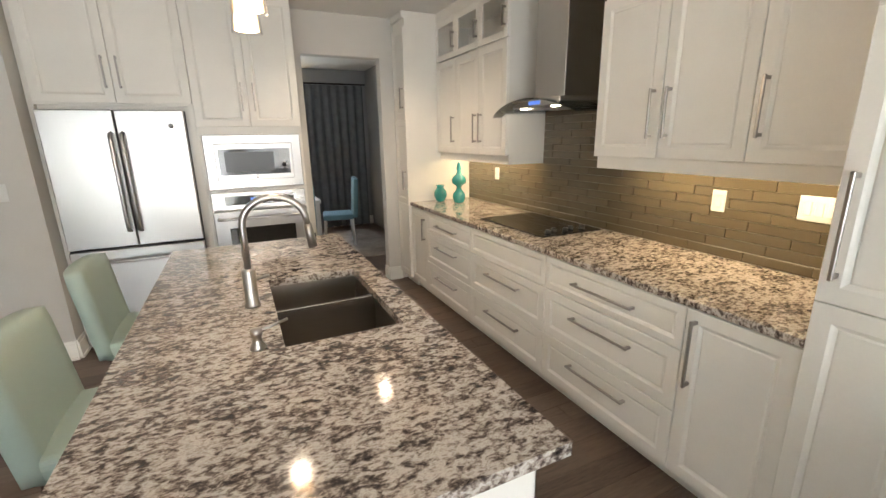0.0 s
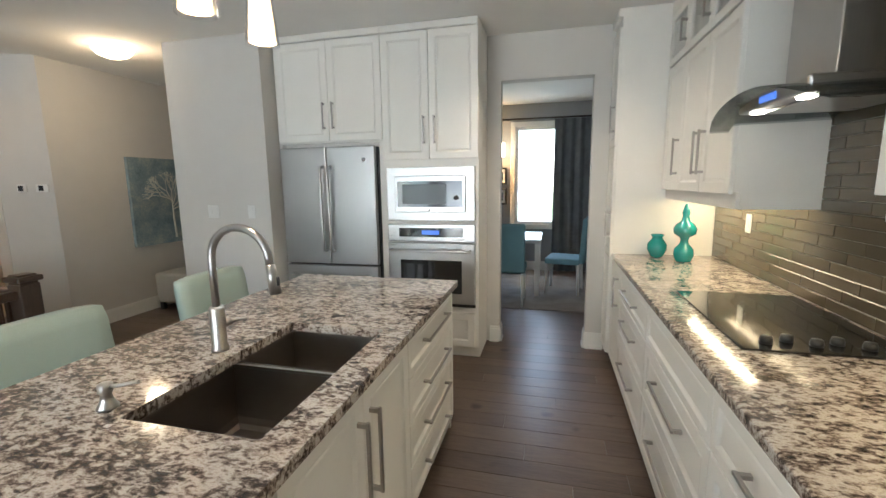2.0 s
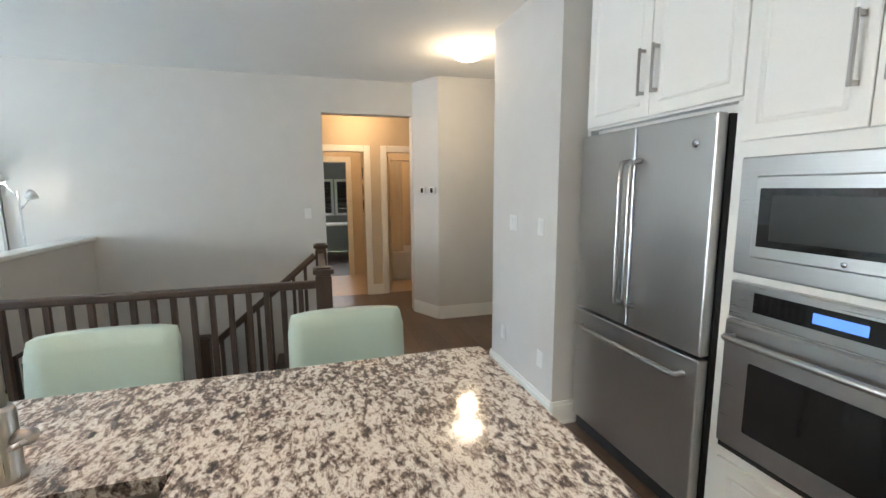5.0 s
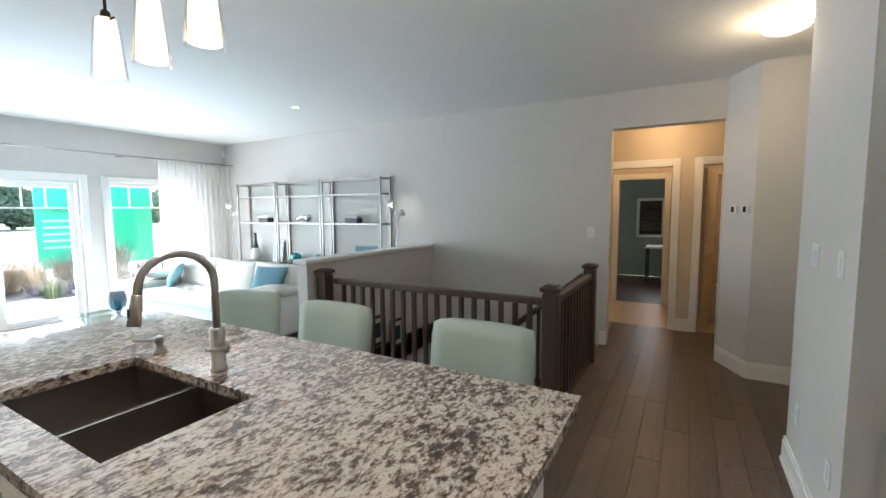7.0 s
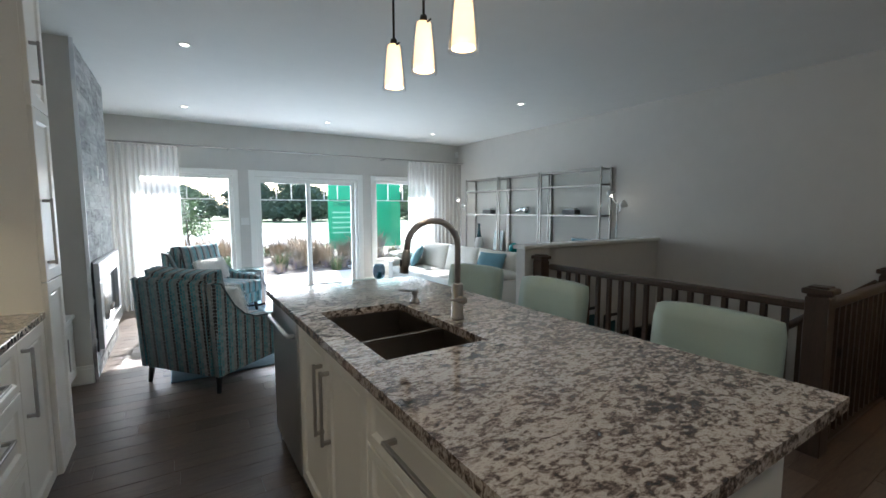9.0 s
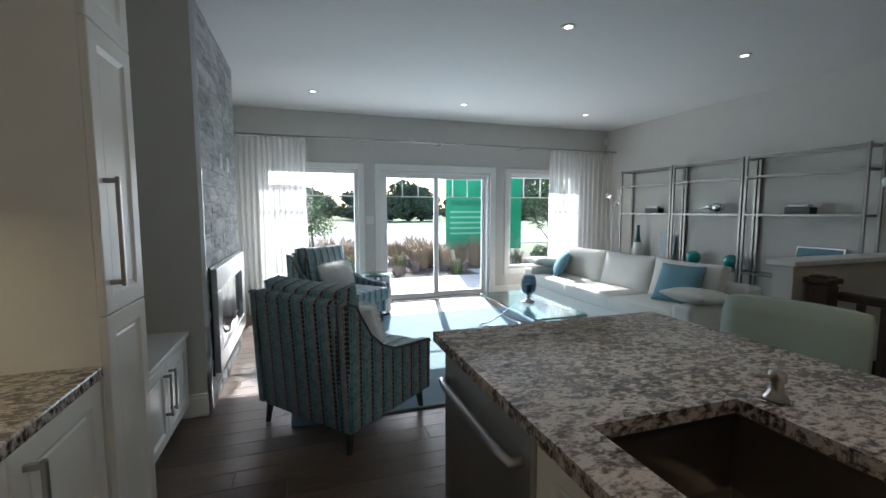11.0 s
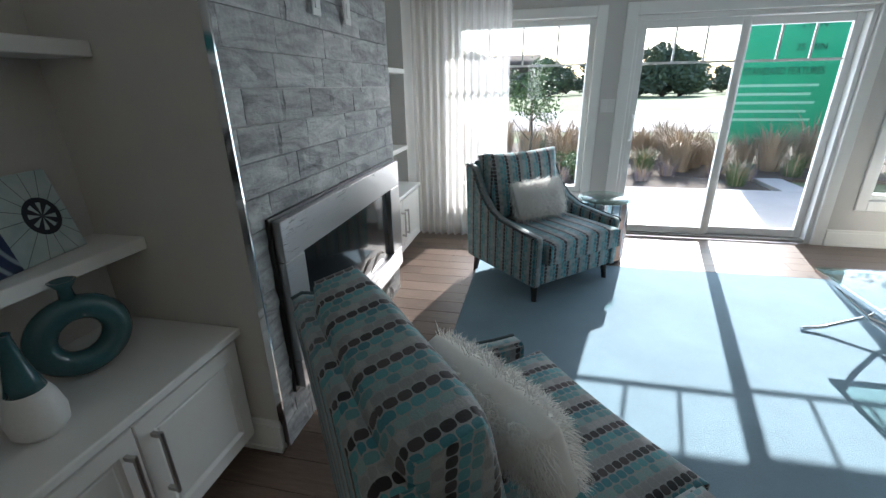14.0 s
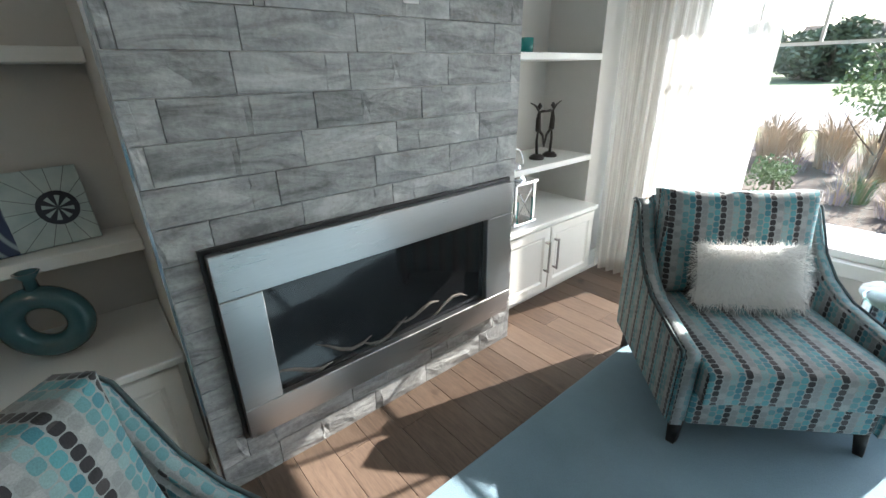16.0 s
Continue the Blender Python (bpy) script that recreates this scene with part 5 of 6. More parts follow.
bx(bm, -0.105, 0.105, -0.105, 0.105, 0, 0.022, 0.004)
bx(bm, -0.105, 0.105, -0.105, 0.105, 0.26, 0.28, 0.004)
part("frame", bm, CHROME, ln_)
part("top", lathe(bmesh.new(), [(0.08, 0.28), (0.05, 0.31), (0.035, 0.33), (0.035, 0.36), (0.02, 0.375), (0.001, 0.376)], 16), CHROME, ln_)
part("handle", tube(bmesh.new(), [(0, 0.075 * math.cos(a), 0.33 + 0.13 * math.sin(a)) for a in [math.pi * k / 10 for k in range(11)]], 0.006, 8), CHROME, ln_)
for s in (-1, 1):
    part("cross_wire", tube(bmesh.new(), [(-0.086, -0.08 * s, 0.03), (-0.086, 0.08 * s, 0.25)], 0.003, 6), CHROME, ln_)
part("glass", box(-0.08, 0.08, -0.08, 0.08, 0.024, 0.258), GLASS, ln_)
part("candle", lathe(bmesh.new(), [(0.035, 0.022), (0.035, 0.13), (0.001, 0.13)], 16), TEALC, ln_, "teal pillar candle")

# ---------------------------------------------------------------- armchairs


def extrude_x(bm, prof, x0, x1, bevel=0.012):
    """A slab with the outline prof, (y, z) pairs, between x0 and x1."""
    b2 = bmesh.new()
    f = b2.faces.new([b2.verts.new((x0, y, z)) for y, z in prof])
    r = bmesh.ops.extrude_face_region(b2, geom=[f])
    bmesh.ops.translate(b2, vec=(x1 - x0, 0, 0), verts=[v for v in r["geom"] if isinstance(v, bmesh.types.BMVert)])
    es = [e for e in b2.edges if abs(e.verts[0].co.x - e.verts[1].co.x) < 1e-5]
    bmesh.ops.bevel(b2, geom=es, offset=bevel, segments=2, affect="EDGES")
    for f in b2.faces:
        f.smooth = len(f.verts) == 4 and abs(f.normal.x) < 0.9
    me = bpy.data.meshes.new("tmp")
    b2.to_mesh(me)
    b2.free()
    bm.from_mesh(me)
    bpy.data.meshes.remove(me)
    return bm


def puff(bm, w, d, t, at, m=None, n=12, edge=0.35, pw=4.0):
    """A stuffed cushion lying in its own x-y plane, thicker in the middle."""
    top, bot = [], []
    for j in range(n + 1):
        rt, rb = [], []
        for i in range(n + 1):
            u, v = 2 * i / n - 1, 2 * j / n - 1
            u, v = math.sin(u * math.pi / 2), math.sin(v * math.pi / 2)
            k = edge + (1 - edge) * ((1 - abs(u) ** pw) * (1 - abs(v) ** pw)) ** 0.6
            x, y = u * w / 2 * (1 - 0.04 * (1 - v * v)), v * d / 2 * (1 - 0.05 * (1 - u * u))
            for lst, s in ((rt, 1), (rb, -1)):
                p = Vector((x, y, s * t / 2 * k))
                lst.append(bm.verts.new((m @ p if m else p) + Vector(at)))
        top.append(rt)
        bot.append(rb)
    for g, flip in ((top, False), (bot, True)):
        for j in range(n):
            for i in range(n):
                q = (g[j][i], g[j][i + 1], g[j + 1][i + 1], g[j + 1][i])
                bm.faces.new(q[::-1] if flip else q).smooth = True
    rim = lambda g: g[0] + [r[-1] for r in g[1:]] + g[-1][-2::-1] + [r[0] for r in g[-2:0:-1]]
    A, B = rim(top), rim(bot)
    for k in range(len(A)):
        bm.faces.new((A[k], B[k], B[(k + 1) % len(A)], A[(k + 1) % len(A)])).smooth = True
    return bm


SIDE = [(-0.40, 0.14), (-0.405, 0.47), (-0.39, 0.495), (-0.30, 0.50), (-0.16, 0.515), (-0.02, 0.53), (0.10, 0.58), (0.20, 0.665), (0.27, 0.775), (0.32, 0.855), (0.38, 0.872), (0.41, 0.86), (0.37, 0.14)]


def armchair(m):
    c = thing("armchair", m, "teal and grey patterned armchair with sloping arms and dark legs", "armchair", "patterned armchairs")
    for s in (-1, 1):
        bm = extrude_x(bmesh.new(), SIDE, s * 0.37 if s > 0 else -0.37, s * 0.305 if s > 0 else -0.305)
        a = part("arm", bm, FABRIC, c)
        pipe = [(s * 0.366, y, z) for y, z in SIDE[1:12]]
        part("piping", tube(bmesh.new(), pipe, 0.0055, 6), PIPING, a)
    part("front_rail", box(-0.305, 0.305, -0.395, -0.33, 0.14, 0.30, 0.015, 2), FABRIC, c)
    part("base", box(-0.305, 0.305, -0.33, 0.30, 0.15, 0.28), FABRIC, c)
    bm = extrude_x(bmesh.new(), [(0.30, 0.14), (0.37, 0.14), (0.42, 0.86), (0.40, 0.885), (0.35, 0.885), (0.32, 0.86), (0.23, 0.44)], -0.305, 0.305)
    part("back", bm, FABRIC, c)
    bm = bmesh.new()
    puff(bm, 0.605, 0.74, 0.18, (0, -0.10, 0.375), edge=0.72, pw=8)
    seat = part("seat_cushion", bm, FABRIC, c)
    bm = bmesh.new()
    puff(bm, 0.60, 0.50, 0.21, (0, 0.245, 0.70), Euler((radians(78), 0, 0)).to_matrix(), edge=0.55, pw=6)
    part("back_cushion", bm, FABRIC, c)
    for x in (-0.31, 0.31):
        for y in (-0.34, 0.32):
            part("leg", tube(bmesh.new(), [(x, y, 0.15), (x * 1.03, y * 1.06, 0.0)], 0.026, 4, taper=[1.2, 0.75]), BLACKP, c, "dark tapered wooden leg")
    return c


def fur_pillow(m):
    p = thing("fur_pillow", m, "fluffy white long-haired fur lumbar pillow on the armchair", "pillow", "fur pillows")
    part("pad", puff(bmesh.new(), 0.44, 0.27, 0.13, (0, 0, 0), edge=0.25), FUR, p)
    rng = random.Random(5)
    vs, fs = [], []
    for k in range(6500):
        u, v = rng.uniform(-1, 1), rng.uniform(-1, 1)
        kk = 0.25 + 0.75 * ((1 - u ** 4) * (1 - v ** 4)) ** 0.6
        s = rng.choice((-1, 1))
        a = Vector((u * 0.22, v * 0.135, s * 0.065 * kk))
        d = Vector((u * 0.8 + rng.gauss(0, 0.45), v * 0.8 - 0.25 + rng.gauss(0, 0.45), s * (0.75 - 0.3 * max(abs(u), abs(v))) + rng.gauss(0, 0.2))).normalized()
        e = Vector((rng.gauss(0, 1), rng.gauss(0, 1), rng.gauss(0, 1))).cross(d).normalized() * 0.0013
        L = rng.uniform(0.025, 0.05)
        mid = a + d * L * 0.55
        tip = a + d * L + Vector((rng.gauss(0, 0.006), -0.012 + rng.gauss(0, 0.006), 0))
        i = len(vs)
        vs += [a - e, a + e, mid - e * 0.8, mid + e * 0.8, tip]
        fs += [(i, i + 1, i + 3, i + 2), (i + 2, i + 3, i + 4)]
    me = bpy.data.meshes.new("fur")
    me.from_pydata(vs, [], fs)
    me.materials.append(FUR)
    o = new("fur", me)
    o.parent = p
    tagged(o, kind="stuff")
    return p


WIDE = Matrix.Diagonal((1.14, 1.0, 1.0, 1))
C1, C2 = pose(2.48, 0.126, 0, 0, 0, -50.5), pose(2.335, -2.185, 0, 0, 0, -136.5)
ac = armchair(C1 @ WIDE)
copy_thing(ac, C2)
pil = pose(0.0, 0.03, 0.62, 70, 0, 0)
fpw = fur_pillow(C1 @ pose(-0.04, 0.0, 0.64, 68, 0, 8))
copy_thing(fpw, C2 @ pil)

# ---------------------------------------------------------------- rug, drum table, coffee table
rug = thing("area_rug", (0, 0, 0), "large plain blue-grey pile rug under the seating", "rug")
part("rug_body", box(-0.62, 2.83, -2.42, 0.215, 0.0005, 0.014, 0.005), RUG, rug)
dr = thing("drum_table", (1.81, -2.64, 0), "round mirrored panel drum side table with glass top", "side table")
for i in range(18):
    a = math.tau * i / 18
    bm = box(-0.031, 0.031, -0.006, 0.004, 0.03, 0.52, 0.003)
    part("mirror_panel", bm, CHROME, dr, m=pose(0.19 * math.sin(a), -0.19 * math.cos(a), 0, 0, 0, math.degrees(a)))
part("core", lathe(bmesh.new(), [(0.18, 0.0), (0.18, 0.525), (0.001, 0.526)], 28), BLACKP, dr)
part("glass_top", lathe(bmesh.new(), [(0.001, 0.527), (0.215, 0.527), (0.218, 0.533), (0.215, 0.540), (0.001, 0.540)], 36), GLASSG, dr, "clear round glass top")

ct = thing("coffee_table", (0.46, -1.02, 0.014), "glass topped coffee table on crossed chrome legs", "coffee table")
part("glass_top", box(-0.29, 0.29, -0.64, 0.64, 0.375, 0.387, 0.003), GLASSG, ct, "clear glass top")
bm = bmesh.new()
for a in ((-0.29, 0.29, -0.64, -0.62), (-0.29, 0.29, 0.62, 0.64), (-0.29, -0.27, -0.62, 0.62), (0.27, 0.29, -0.62, 0.62)):
    bx(bm, a[0], a[1], a[2], a[3], 0.352, 0.374)
part("rim", bm, CHROME, ct)
for y in (-0.56, 0.56):
    for s in (-1, 1):
        part("leg", tube(bmesh.new(), [(s * 0.27, y, 0.355), (s * 0.16, y, 0.25), (0, y + s * 0.006, 0.12), (-s * 0.2, y + s * 0.006, 0.03), (-s * 0.31, y + s * 0.006, 0.010)], 0.011, 8), CHROME, ct)
part("stretcher", tube(bmesh.new(), [(0, -0.56, 0.11), (0, 0.56, 0.11)], 0.009, 8), CHROME, ct)
hv = thing("hurricane_vase", (0.465, -0.985, 0.402), "smoky glass hurricane candle holder on the coffee table", "vase")
part("foot", lathe(bmesh.new(), [(0.065, 0), (0.065, 0.01), (0.025, 0.035), (0.02, 0.06), (0.035, 0.085), (0.001, 0.086)], 24), CHROME, hv)
part("glass_bowl", lathe(bmesh.new(), [(0.03, 0.085), (0.07, 0.12), (0.085, 0.18), (0.078, 0.25), (0.06, 0.29), (0.057, 0.29), (0.074, 0.25), (0.08, 0.18), (0.066, 0.125), (0.02, 0.092)], 24), glass("smoky_glass", (0.55, 0.62, 0.68)), hv)
part("candle", lathe(bmesh.new(), [(0.03, 0.10), (0.03, 0.19), (0.001, 0.19)], 16), TEALC, hv)

# ---------------------------------------------------------------- sofa
sf = thing("sofa", pose(-0.93, -1.305, 0) @ Matrix.Diagonal((1.0, 1.05, 1.0, 1)), "long cream upholstered sofa with loose back cushions", "sofa")
part("base", box(-0.45, 0.43, -1.38, 1.38, 0.06, 0.27, 0.02, 2), SOFA, sf)
part("back", box(-0.47, -0.27, -1.38, 1.38, 0.27, 0.66, 0.04, 3), SOFA, sf)
for y0 in (-1.40, 1.20):
    part("arm", box(-0.46, 0.45, y0, y0 + 0.20, 0.06, 0.52, 0.04, 3), SOFA, sf)
for i in range(3):
    part("seat_cushion", puff(bmesh.new(), 0.70, 0.80, 0.18, (0.10, -0.80 + i * 0.80, 0.35), edge=0.75, pw=8), SOFA, sf)
for i in range(3):
    part("back_cushion", puff(bmesh.new(), 0.80, 0.48, 0.21, (-0.19, -0.80 + i * 0.80, 0.60), Euler((radians(90), 0, radians(90))).to_matrix() @ Euler((radians(-14), 0, 0)).to_matrix(), edge=0.45), SOFA, sf)
for i in range(4):
    part("foot", box(-0.42 if i % 2 else 0.36, -0.36 if i % 2 else 0.42, -1.3 if i < 2 else 1.24, -1.24 if i < 2 else 1.3, 0, 0.06), BLACKP, sf)


def pillow(x, y, z, rx, ry, rz, w, h, mat, label):
    return solid("throw_pillow", puff(bmesh.new(), w, h, 0.15, (0, 0, 0), edge=0.12, pw=3), mat, label, "pillow", "sofa pillows", m=pose(x, y, z, rx, ry, rz))


pillow(-0.88, -2.40, 0.60, 62, 0, 60, 0.46, 0.40, TEALF, "teal fabric throw pillow on the sofa")
pillow(-0.90, -0.36, 0.63, 62, 0, 105, 0.44, 0.42, TEALF, "teal fabric throw pillow on the sofa")
pillow(-0.85, -2.72, 0.585, 0, -8, 0, 0.60, 0.34, SOFA, "cream throw pillow lying on the sofa arm")
pillow(-0.78, 0.0, 0.575, 0, -8, 10, 0.62, 0.40, SOFA, "cream throw pillow lying on the sofa arm")

# ---------------------------------------------------------------- shelf units on the west wall


def etagere(y0, W):
    e = thing("etagere_shelf", (-2.335, y0, 0), "open champagne metal etagere shelf unit with glass shelves", "shelf unit", "etagere shelves")
    for x in (0.012, 0.235):
        for y in (0.014, W - 0.014):
            part("post", box(x - 0.0125, x + 0.0125, y - 0.0125, y + 0.0125, 0, 1.99), SHELFM, e)
    for z in (0.10, 0.655, 1.325, 1.75, 1.965):
        bm = bmesh.new()
        for a in ((0.0, 0.25, 0.0275, 0.045), (0.0, 0.25, W - 0.045, W - 0.0275), (0.0, 0.02, 0.045, W - 0.045), (0.227, 0.247, 0.045, W - 0.045)):
            bx(bm, a[0], a[1], a[2], a[3], z - 0.012, z + 0.012)
        s = part("shelf_rail", bm, SHELFM, e)
        if z < 1.9:
            part("glass_shelf", box(0.02, 0.227, 0.045, W - 0.045, z + 0.003, z + 0.0115), GLASSG, s)
    return e


etagere(-2.62, 0.98)
etagere(-1.62, 0.98)
etagere(-0.62, 1.13)
for y in (-2.05, -0.1):
    bxo = thing("keepsake_box", (-2.22, y, 1.338), "small dark box with pale shell lid on the shelf", "box", "keepsake boxes")
    part("body", box(-0.06, 0.06, -0.12, 0.12, 0, 0.07, 0.004), BLACKP, bxo)
    part("lid", box(-0.05, 0.05, -0.10, 0.10, 0.07, 0.10, 0.012, 2), WHITEC, bxo)
bm = lathe(bmesh.new(), [(0.001, 0), (0.05, 0.03), (0.075, 0.08), (0.06, 0.12), (0.02, 0.13)], 18, (0, 0.12, 0))
tube(bm, [(0, 0.06, 0.05), (0, -0.02, 0.09), (0, -0.12, 0.06), (0, -0.2, 0.04)], 0.02, 10, taper=[1, 1.2, 0.8, 0.4])
solid("silver_sculpture", bm, CHROME, "polished silver shell sculpture on the shelf", "sculpture", m=pose(-2.22, -1.15, 1.338))
sv = thing("cone_vase", (-2.22, -2.35, 0.668), "tapering vase, white below and dark teal above", "vase")
part("lower_body", lathe(bmesh.new(), [(0.06, 0), (0.085, 0.04), (0.088, 0.1), (0.07, 0.19), (0.05, 0.22), (0.001, 0.221)]), WHITEC, sv)
part("upper_body", lathe(bmesh.new(), [(0.049, 0.221), (0.03, 0.30), (0.02, 0.42), (0.024, 0.48), (0.01, 0.47)]), TEALD, sv)
solid("glass_plate", box(-0.005, 0.005, -0.13, 0.13, 0, 0.36, 0.004), TEALD, "teal art glass panel standing on the shelf", "plate", m=pose(-2.26, -1.85, 0.668, 0, -8, 0))
for y in (-1.35, -0.82):
    solid("glass_ball", lathe(bmesh.new(), [(0.03, 0), (0.07, 0.03), (0.09, 0.08), (0.075, 0.14), (0.03, 0.17), (0.001, 0.172)], 20), TEALC, "round teal glass ball on the shelf", "ornament", "teal glass balls", m=pose(-2.22, y, 0.668))
ph = thing("framed_print", pose(-2.24, 0.05, 0.668, 0, -14, 0), "silver framed teal print leaning on the shelf", "picture")
part("frame", box(-0.012, 0.0, -0.22, 0.22, 0, 0.34, 0.003), CHROME, ph)
part("print", box(0.001, 0.004, -0.2, 0.2, 0.02, 0.32), TEALF, ph)


def floor_lamp(x, y, rz):
    f = thing("floor_lamp", pose(x, y, 0, 0, 0, rz), "slim metal floor lamp with two lit adjustable heads", "floor lamp", "two-headed floor lamps")
    part("base", lathe(bmesh.new(), [(0.11, 0), (0.11, 0.015), (0.02, 0.022), (0.001, 0.022)], 24), CHROME, f)
    part("pole", tube(bmesh.new(), [(0, 0, 0.02), (0, 0, 1.52)], 0.010, 8), CHROME, f)
    for z, dy in ((1.60, -0.10), (1.49, 0.11)):
        a = part("arm", tube(bmesh.new(), [(0, 0, z - 0.14), (0, dy, z)], 0.006, 6), CHROME, f)
        part("head", lathe(bmesh.new(), [(0.012, 0.07), (0.03, 0.06), (0.052, 0.0), (0.048, 0.0), (0.02, 0.05)], 18), WHITEC, a, m=pose(0, dy, z, 25, 20 if dy < 0 else 120, 0))
        part("lamp_bulb", lathe(bmesh.new(), [(0.003, -0.02), (0.022, 0.0), (0.022, 0.03), (0.003, 0.05)], 12), POTM, a, m=pose(0, dy, z, 25, 20 if dy < 0 else 120, 0))


floor_lamp(-2.12, -2.82, 0)
floor_lamp(-2.12, 0.75, 0)

# ---------------------------------------------------------------- sheer curtains and rod


def curtain(x0, x1, y, z0, z1, mat, folds, label, amp=0.035):
    c = thing("curtain", (x0, y, 0), label, "curtain", "curtain panels")
    n, rows = folds * 10, 12
    bm, g = bmesh.new(), []
    rng = random.Random(int(x0 * 100))
    ph_ = [rng.uniform(-0.6, 0.6) for _ in range(folds + 2)]
    for j in range(rows + 1):
        t = j / rows
        row = []
        for i in range(n + 1):
            f = i / 10
            k = int(f)
            w = ph_[k] * (1 - (f - k)) + ph_[k + 1] * (f - k)
            a = amp * (0.55 + 0.45 * t) * math.sin(f * math.tau + w + 0.4 * math.sin(3 * t + k))
            row.append(bm.verts.new(((x1 - x0) * i / n + 0.012 * w * t, a, z1 + (z0 - z1) * t)))
        g.append(row)
    for a, b in zip(g, g[1:]):
        for i in range(n):
            bm.faces.new((a[i], a[i + 1], b[i + 1], b[i])).smooth = True
    part("drape", bm, mat, c)
    return c


curtain(2.66, 3.54, -3.0, 0.015, 2.32, SHEER, 13, "sheer off-white curtain hanging from a slim rod")
curtain(-2.24, -1.02, -3.0, 0.015, 2.32, SHEER, 13, "sheer off-white curtain hanging from a slim rod")
rd = thing("curtain_rod", (0, -3.0, 2.345), "slim dark metal curtain rod across the window wall", "curtain rod")
part("rod", tube(bmesh.new(), [(-2.28, 0, 0), (3.55, 0, 0)], 0.011, 8), NICKEL, rd)
for x in (-2.2, -0.6, 0.75, 2.0, 3.4):
    part("bracket", tube(bmesh.new(), [(x, -0.29, 0), (x, 0, 0)], 0.009, 6), NICKEL, rd)
for x in (-2.29, 3.455):
    part("finial", lathe(bmesh.new(), [(0.001, -0.018), (0.017, 0), (0.001, 0.018)], 12), NICKEL, rd, m=pose(x, 0, 0))

# ---------------------------------------------------------------- corridor and dining room
ar = thing("tree_canvas", pose(-1.946, 5.42, 0.79, 0, 0, 90), "large canvas painting of a pale tree on blue grey", "painting")
part("canvas", box(0, 1.08, -0.04, 0, 0, 1.05, 0.004), CANVAS, ar)
bm = bmesh.new()
rng = random.Random(3)
limb(bm, [(0.56, -0.0415, 0.06), (0.55, -0.0415, 0.3), (0.55, -0.0415, 0.55)], 0.014)


def twig(p, a, L, r, d):
    q = (p[0] + L * math.cos(a), -0.0415, p[2] + L * math.sin(a))
    if not (0.05 < q[0] < 1.03 and q[2] < 1.0):
        return
    tube(bm, [p, q], r, 4)
    if d:
        for k in range(3):
            twig(q, a + rng.uniform(-0.8, 0.8), L * 0.72, r * 0.7, d - 1)


for k in range(7):
    twig((0.55, -0.0415, 0.42 + 0.02 * k), 0.3 + k * 0.42, 0.16, 0.006, 3)
part("painted_tree", bm, plain("pale_paint", (0.55, 0.55, 0.50), 0.7), ar, "pale painted tree")
bn = thing("ottoman_bench", (-1.62, 6.1, 0), "grey upholstered ottoman bench against the corridor wall", "ottoman")
part("seat", box(-0.24, 0.24, -0.55, 0.45, 0.09, 0.46, 0.03, 3), plain("grey_upholstery", (0.42, 0.41, 0.38), 0.85, grain=300), bn)
for a in ((-0.2, -0.5), (0.2, -0.5), (-0.2, 0.4), (0.2, 0.4)):
    part("foot", box(a[0] - 0.025, a[0] + 0.025, a[1] - 0.025, a[1] + 0.025, 0, 0.09), BLACKP, bn)

solid("dining_rug", box(1.5, 3.7, 6.45, 8.3, 0.0005, 0.012, 0.003), plain("grey_dining_rug", (0.30, 0.27, 0.24), 0.95, var=0.5, scale=3, grain=200, bumpy=0.4), "grey and cream patterned dining rug", "rug")
dt = thing("dining_table", (2.2, 7.45, 0.012), "white dining table with square legs", "table")
part("tabletop", box(-0.75, 0.5, -0.45, 0.45, 0.70, 0.745, 0.006), WHITEC, dt)
for a in ((-0.7, -0.4), (0.45, -0.4), (-0.7, 0.4), (0.45, 0.4)):
    part("leg", box(a[0] - 0.03, a[0] + 0.03, a[1] - 0.03, a[1] + 0.03, 0, 0.70), WHITEC, dt)


def dining_chair(m):
    c = thing("dining_chair", m, "teal upholstered dining chair with white legs", "chair", "dining chairs")
    part("seat", box(-0.23, 0.23, -0.22, 0.22, 0.40, 0.48, 0.02, 2), TEALF, c)
    part("backrest", box(-0.23, 0.23, 0.18, 0.25, 0.44, 1.02, 0.02, 2), TEALF, c, m=pose(0, 0, 0, -4, 0, 0))
    for x in (-0.2, 0.2):
        for y in (-0.19, 0.2):
            part("leg", tube(bmesh.new(), [(x, y, 0.41), (x, y * 1.1, 0)], 0.022, 6, taper=[1.1, 0.7]), WHITEC, c)
    return c


dc = dining_chair(pose(3.0, 7.4, 0.012, 0, 0, -100))
copy_thing(dc, pose(2.3, 6.72, 0.012, 0, 0, 180))
curtain(2.84, 3.85, 8.68, 0.02, 2.47, BLUEC, 7, "blue grey patterned dining room curtain", 0.03)
drd = thing("curtain_rod", (0, 8.68, 2.49), "dark metal dining curtain rod", "curtain rod")
part("rod", tube(bmesh.new(), [(2.0, 0, 0), (3.9, 0, 0)], 0.013, 8), BRONZE, drd)
part("bracket", tube(bmesh.new(), [(2.1, 0.118, 0), (2.1, 0, 0)], 0.009, 6), BRONZE, drd)
tl = thing("wall_lamp", (1.94, 8.6, 1.90), "lit drum shade wall lamp in the dining room", "lamp")
part("shade", lathe(bmesh.new(), [(0.12, 0), (0.12, 0.22), (0.115, 0.22), (0.115, 0.0)], 24), LAMPW, tl)
part("arm", tube(bmesh.new(), [(0, 0, -0.02), (0, 0.1, -0.04), (0, 0.2, -0.04)], 0.01, 8), CHROME, tl)
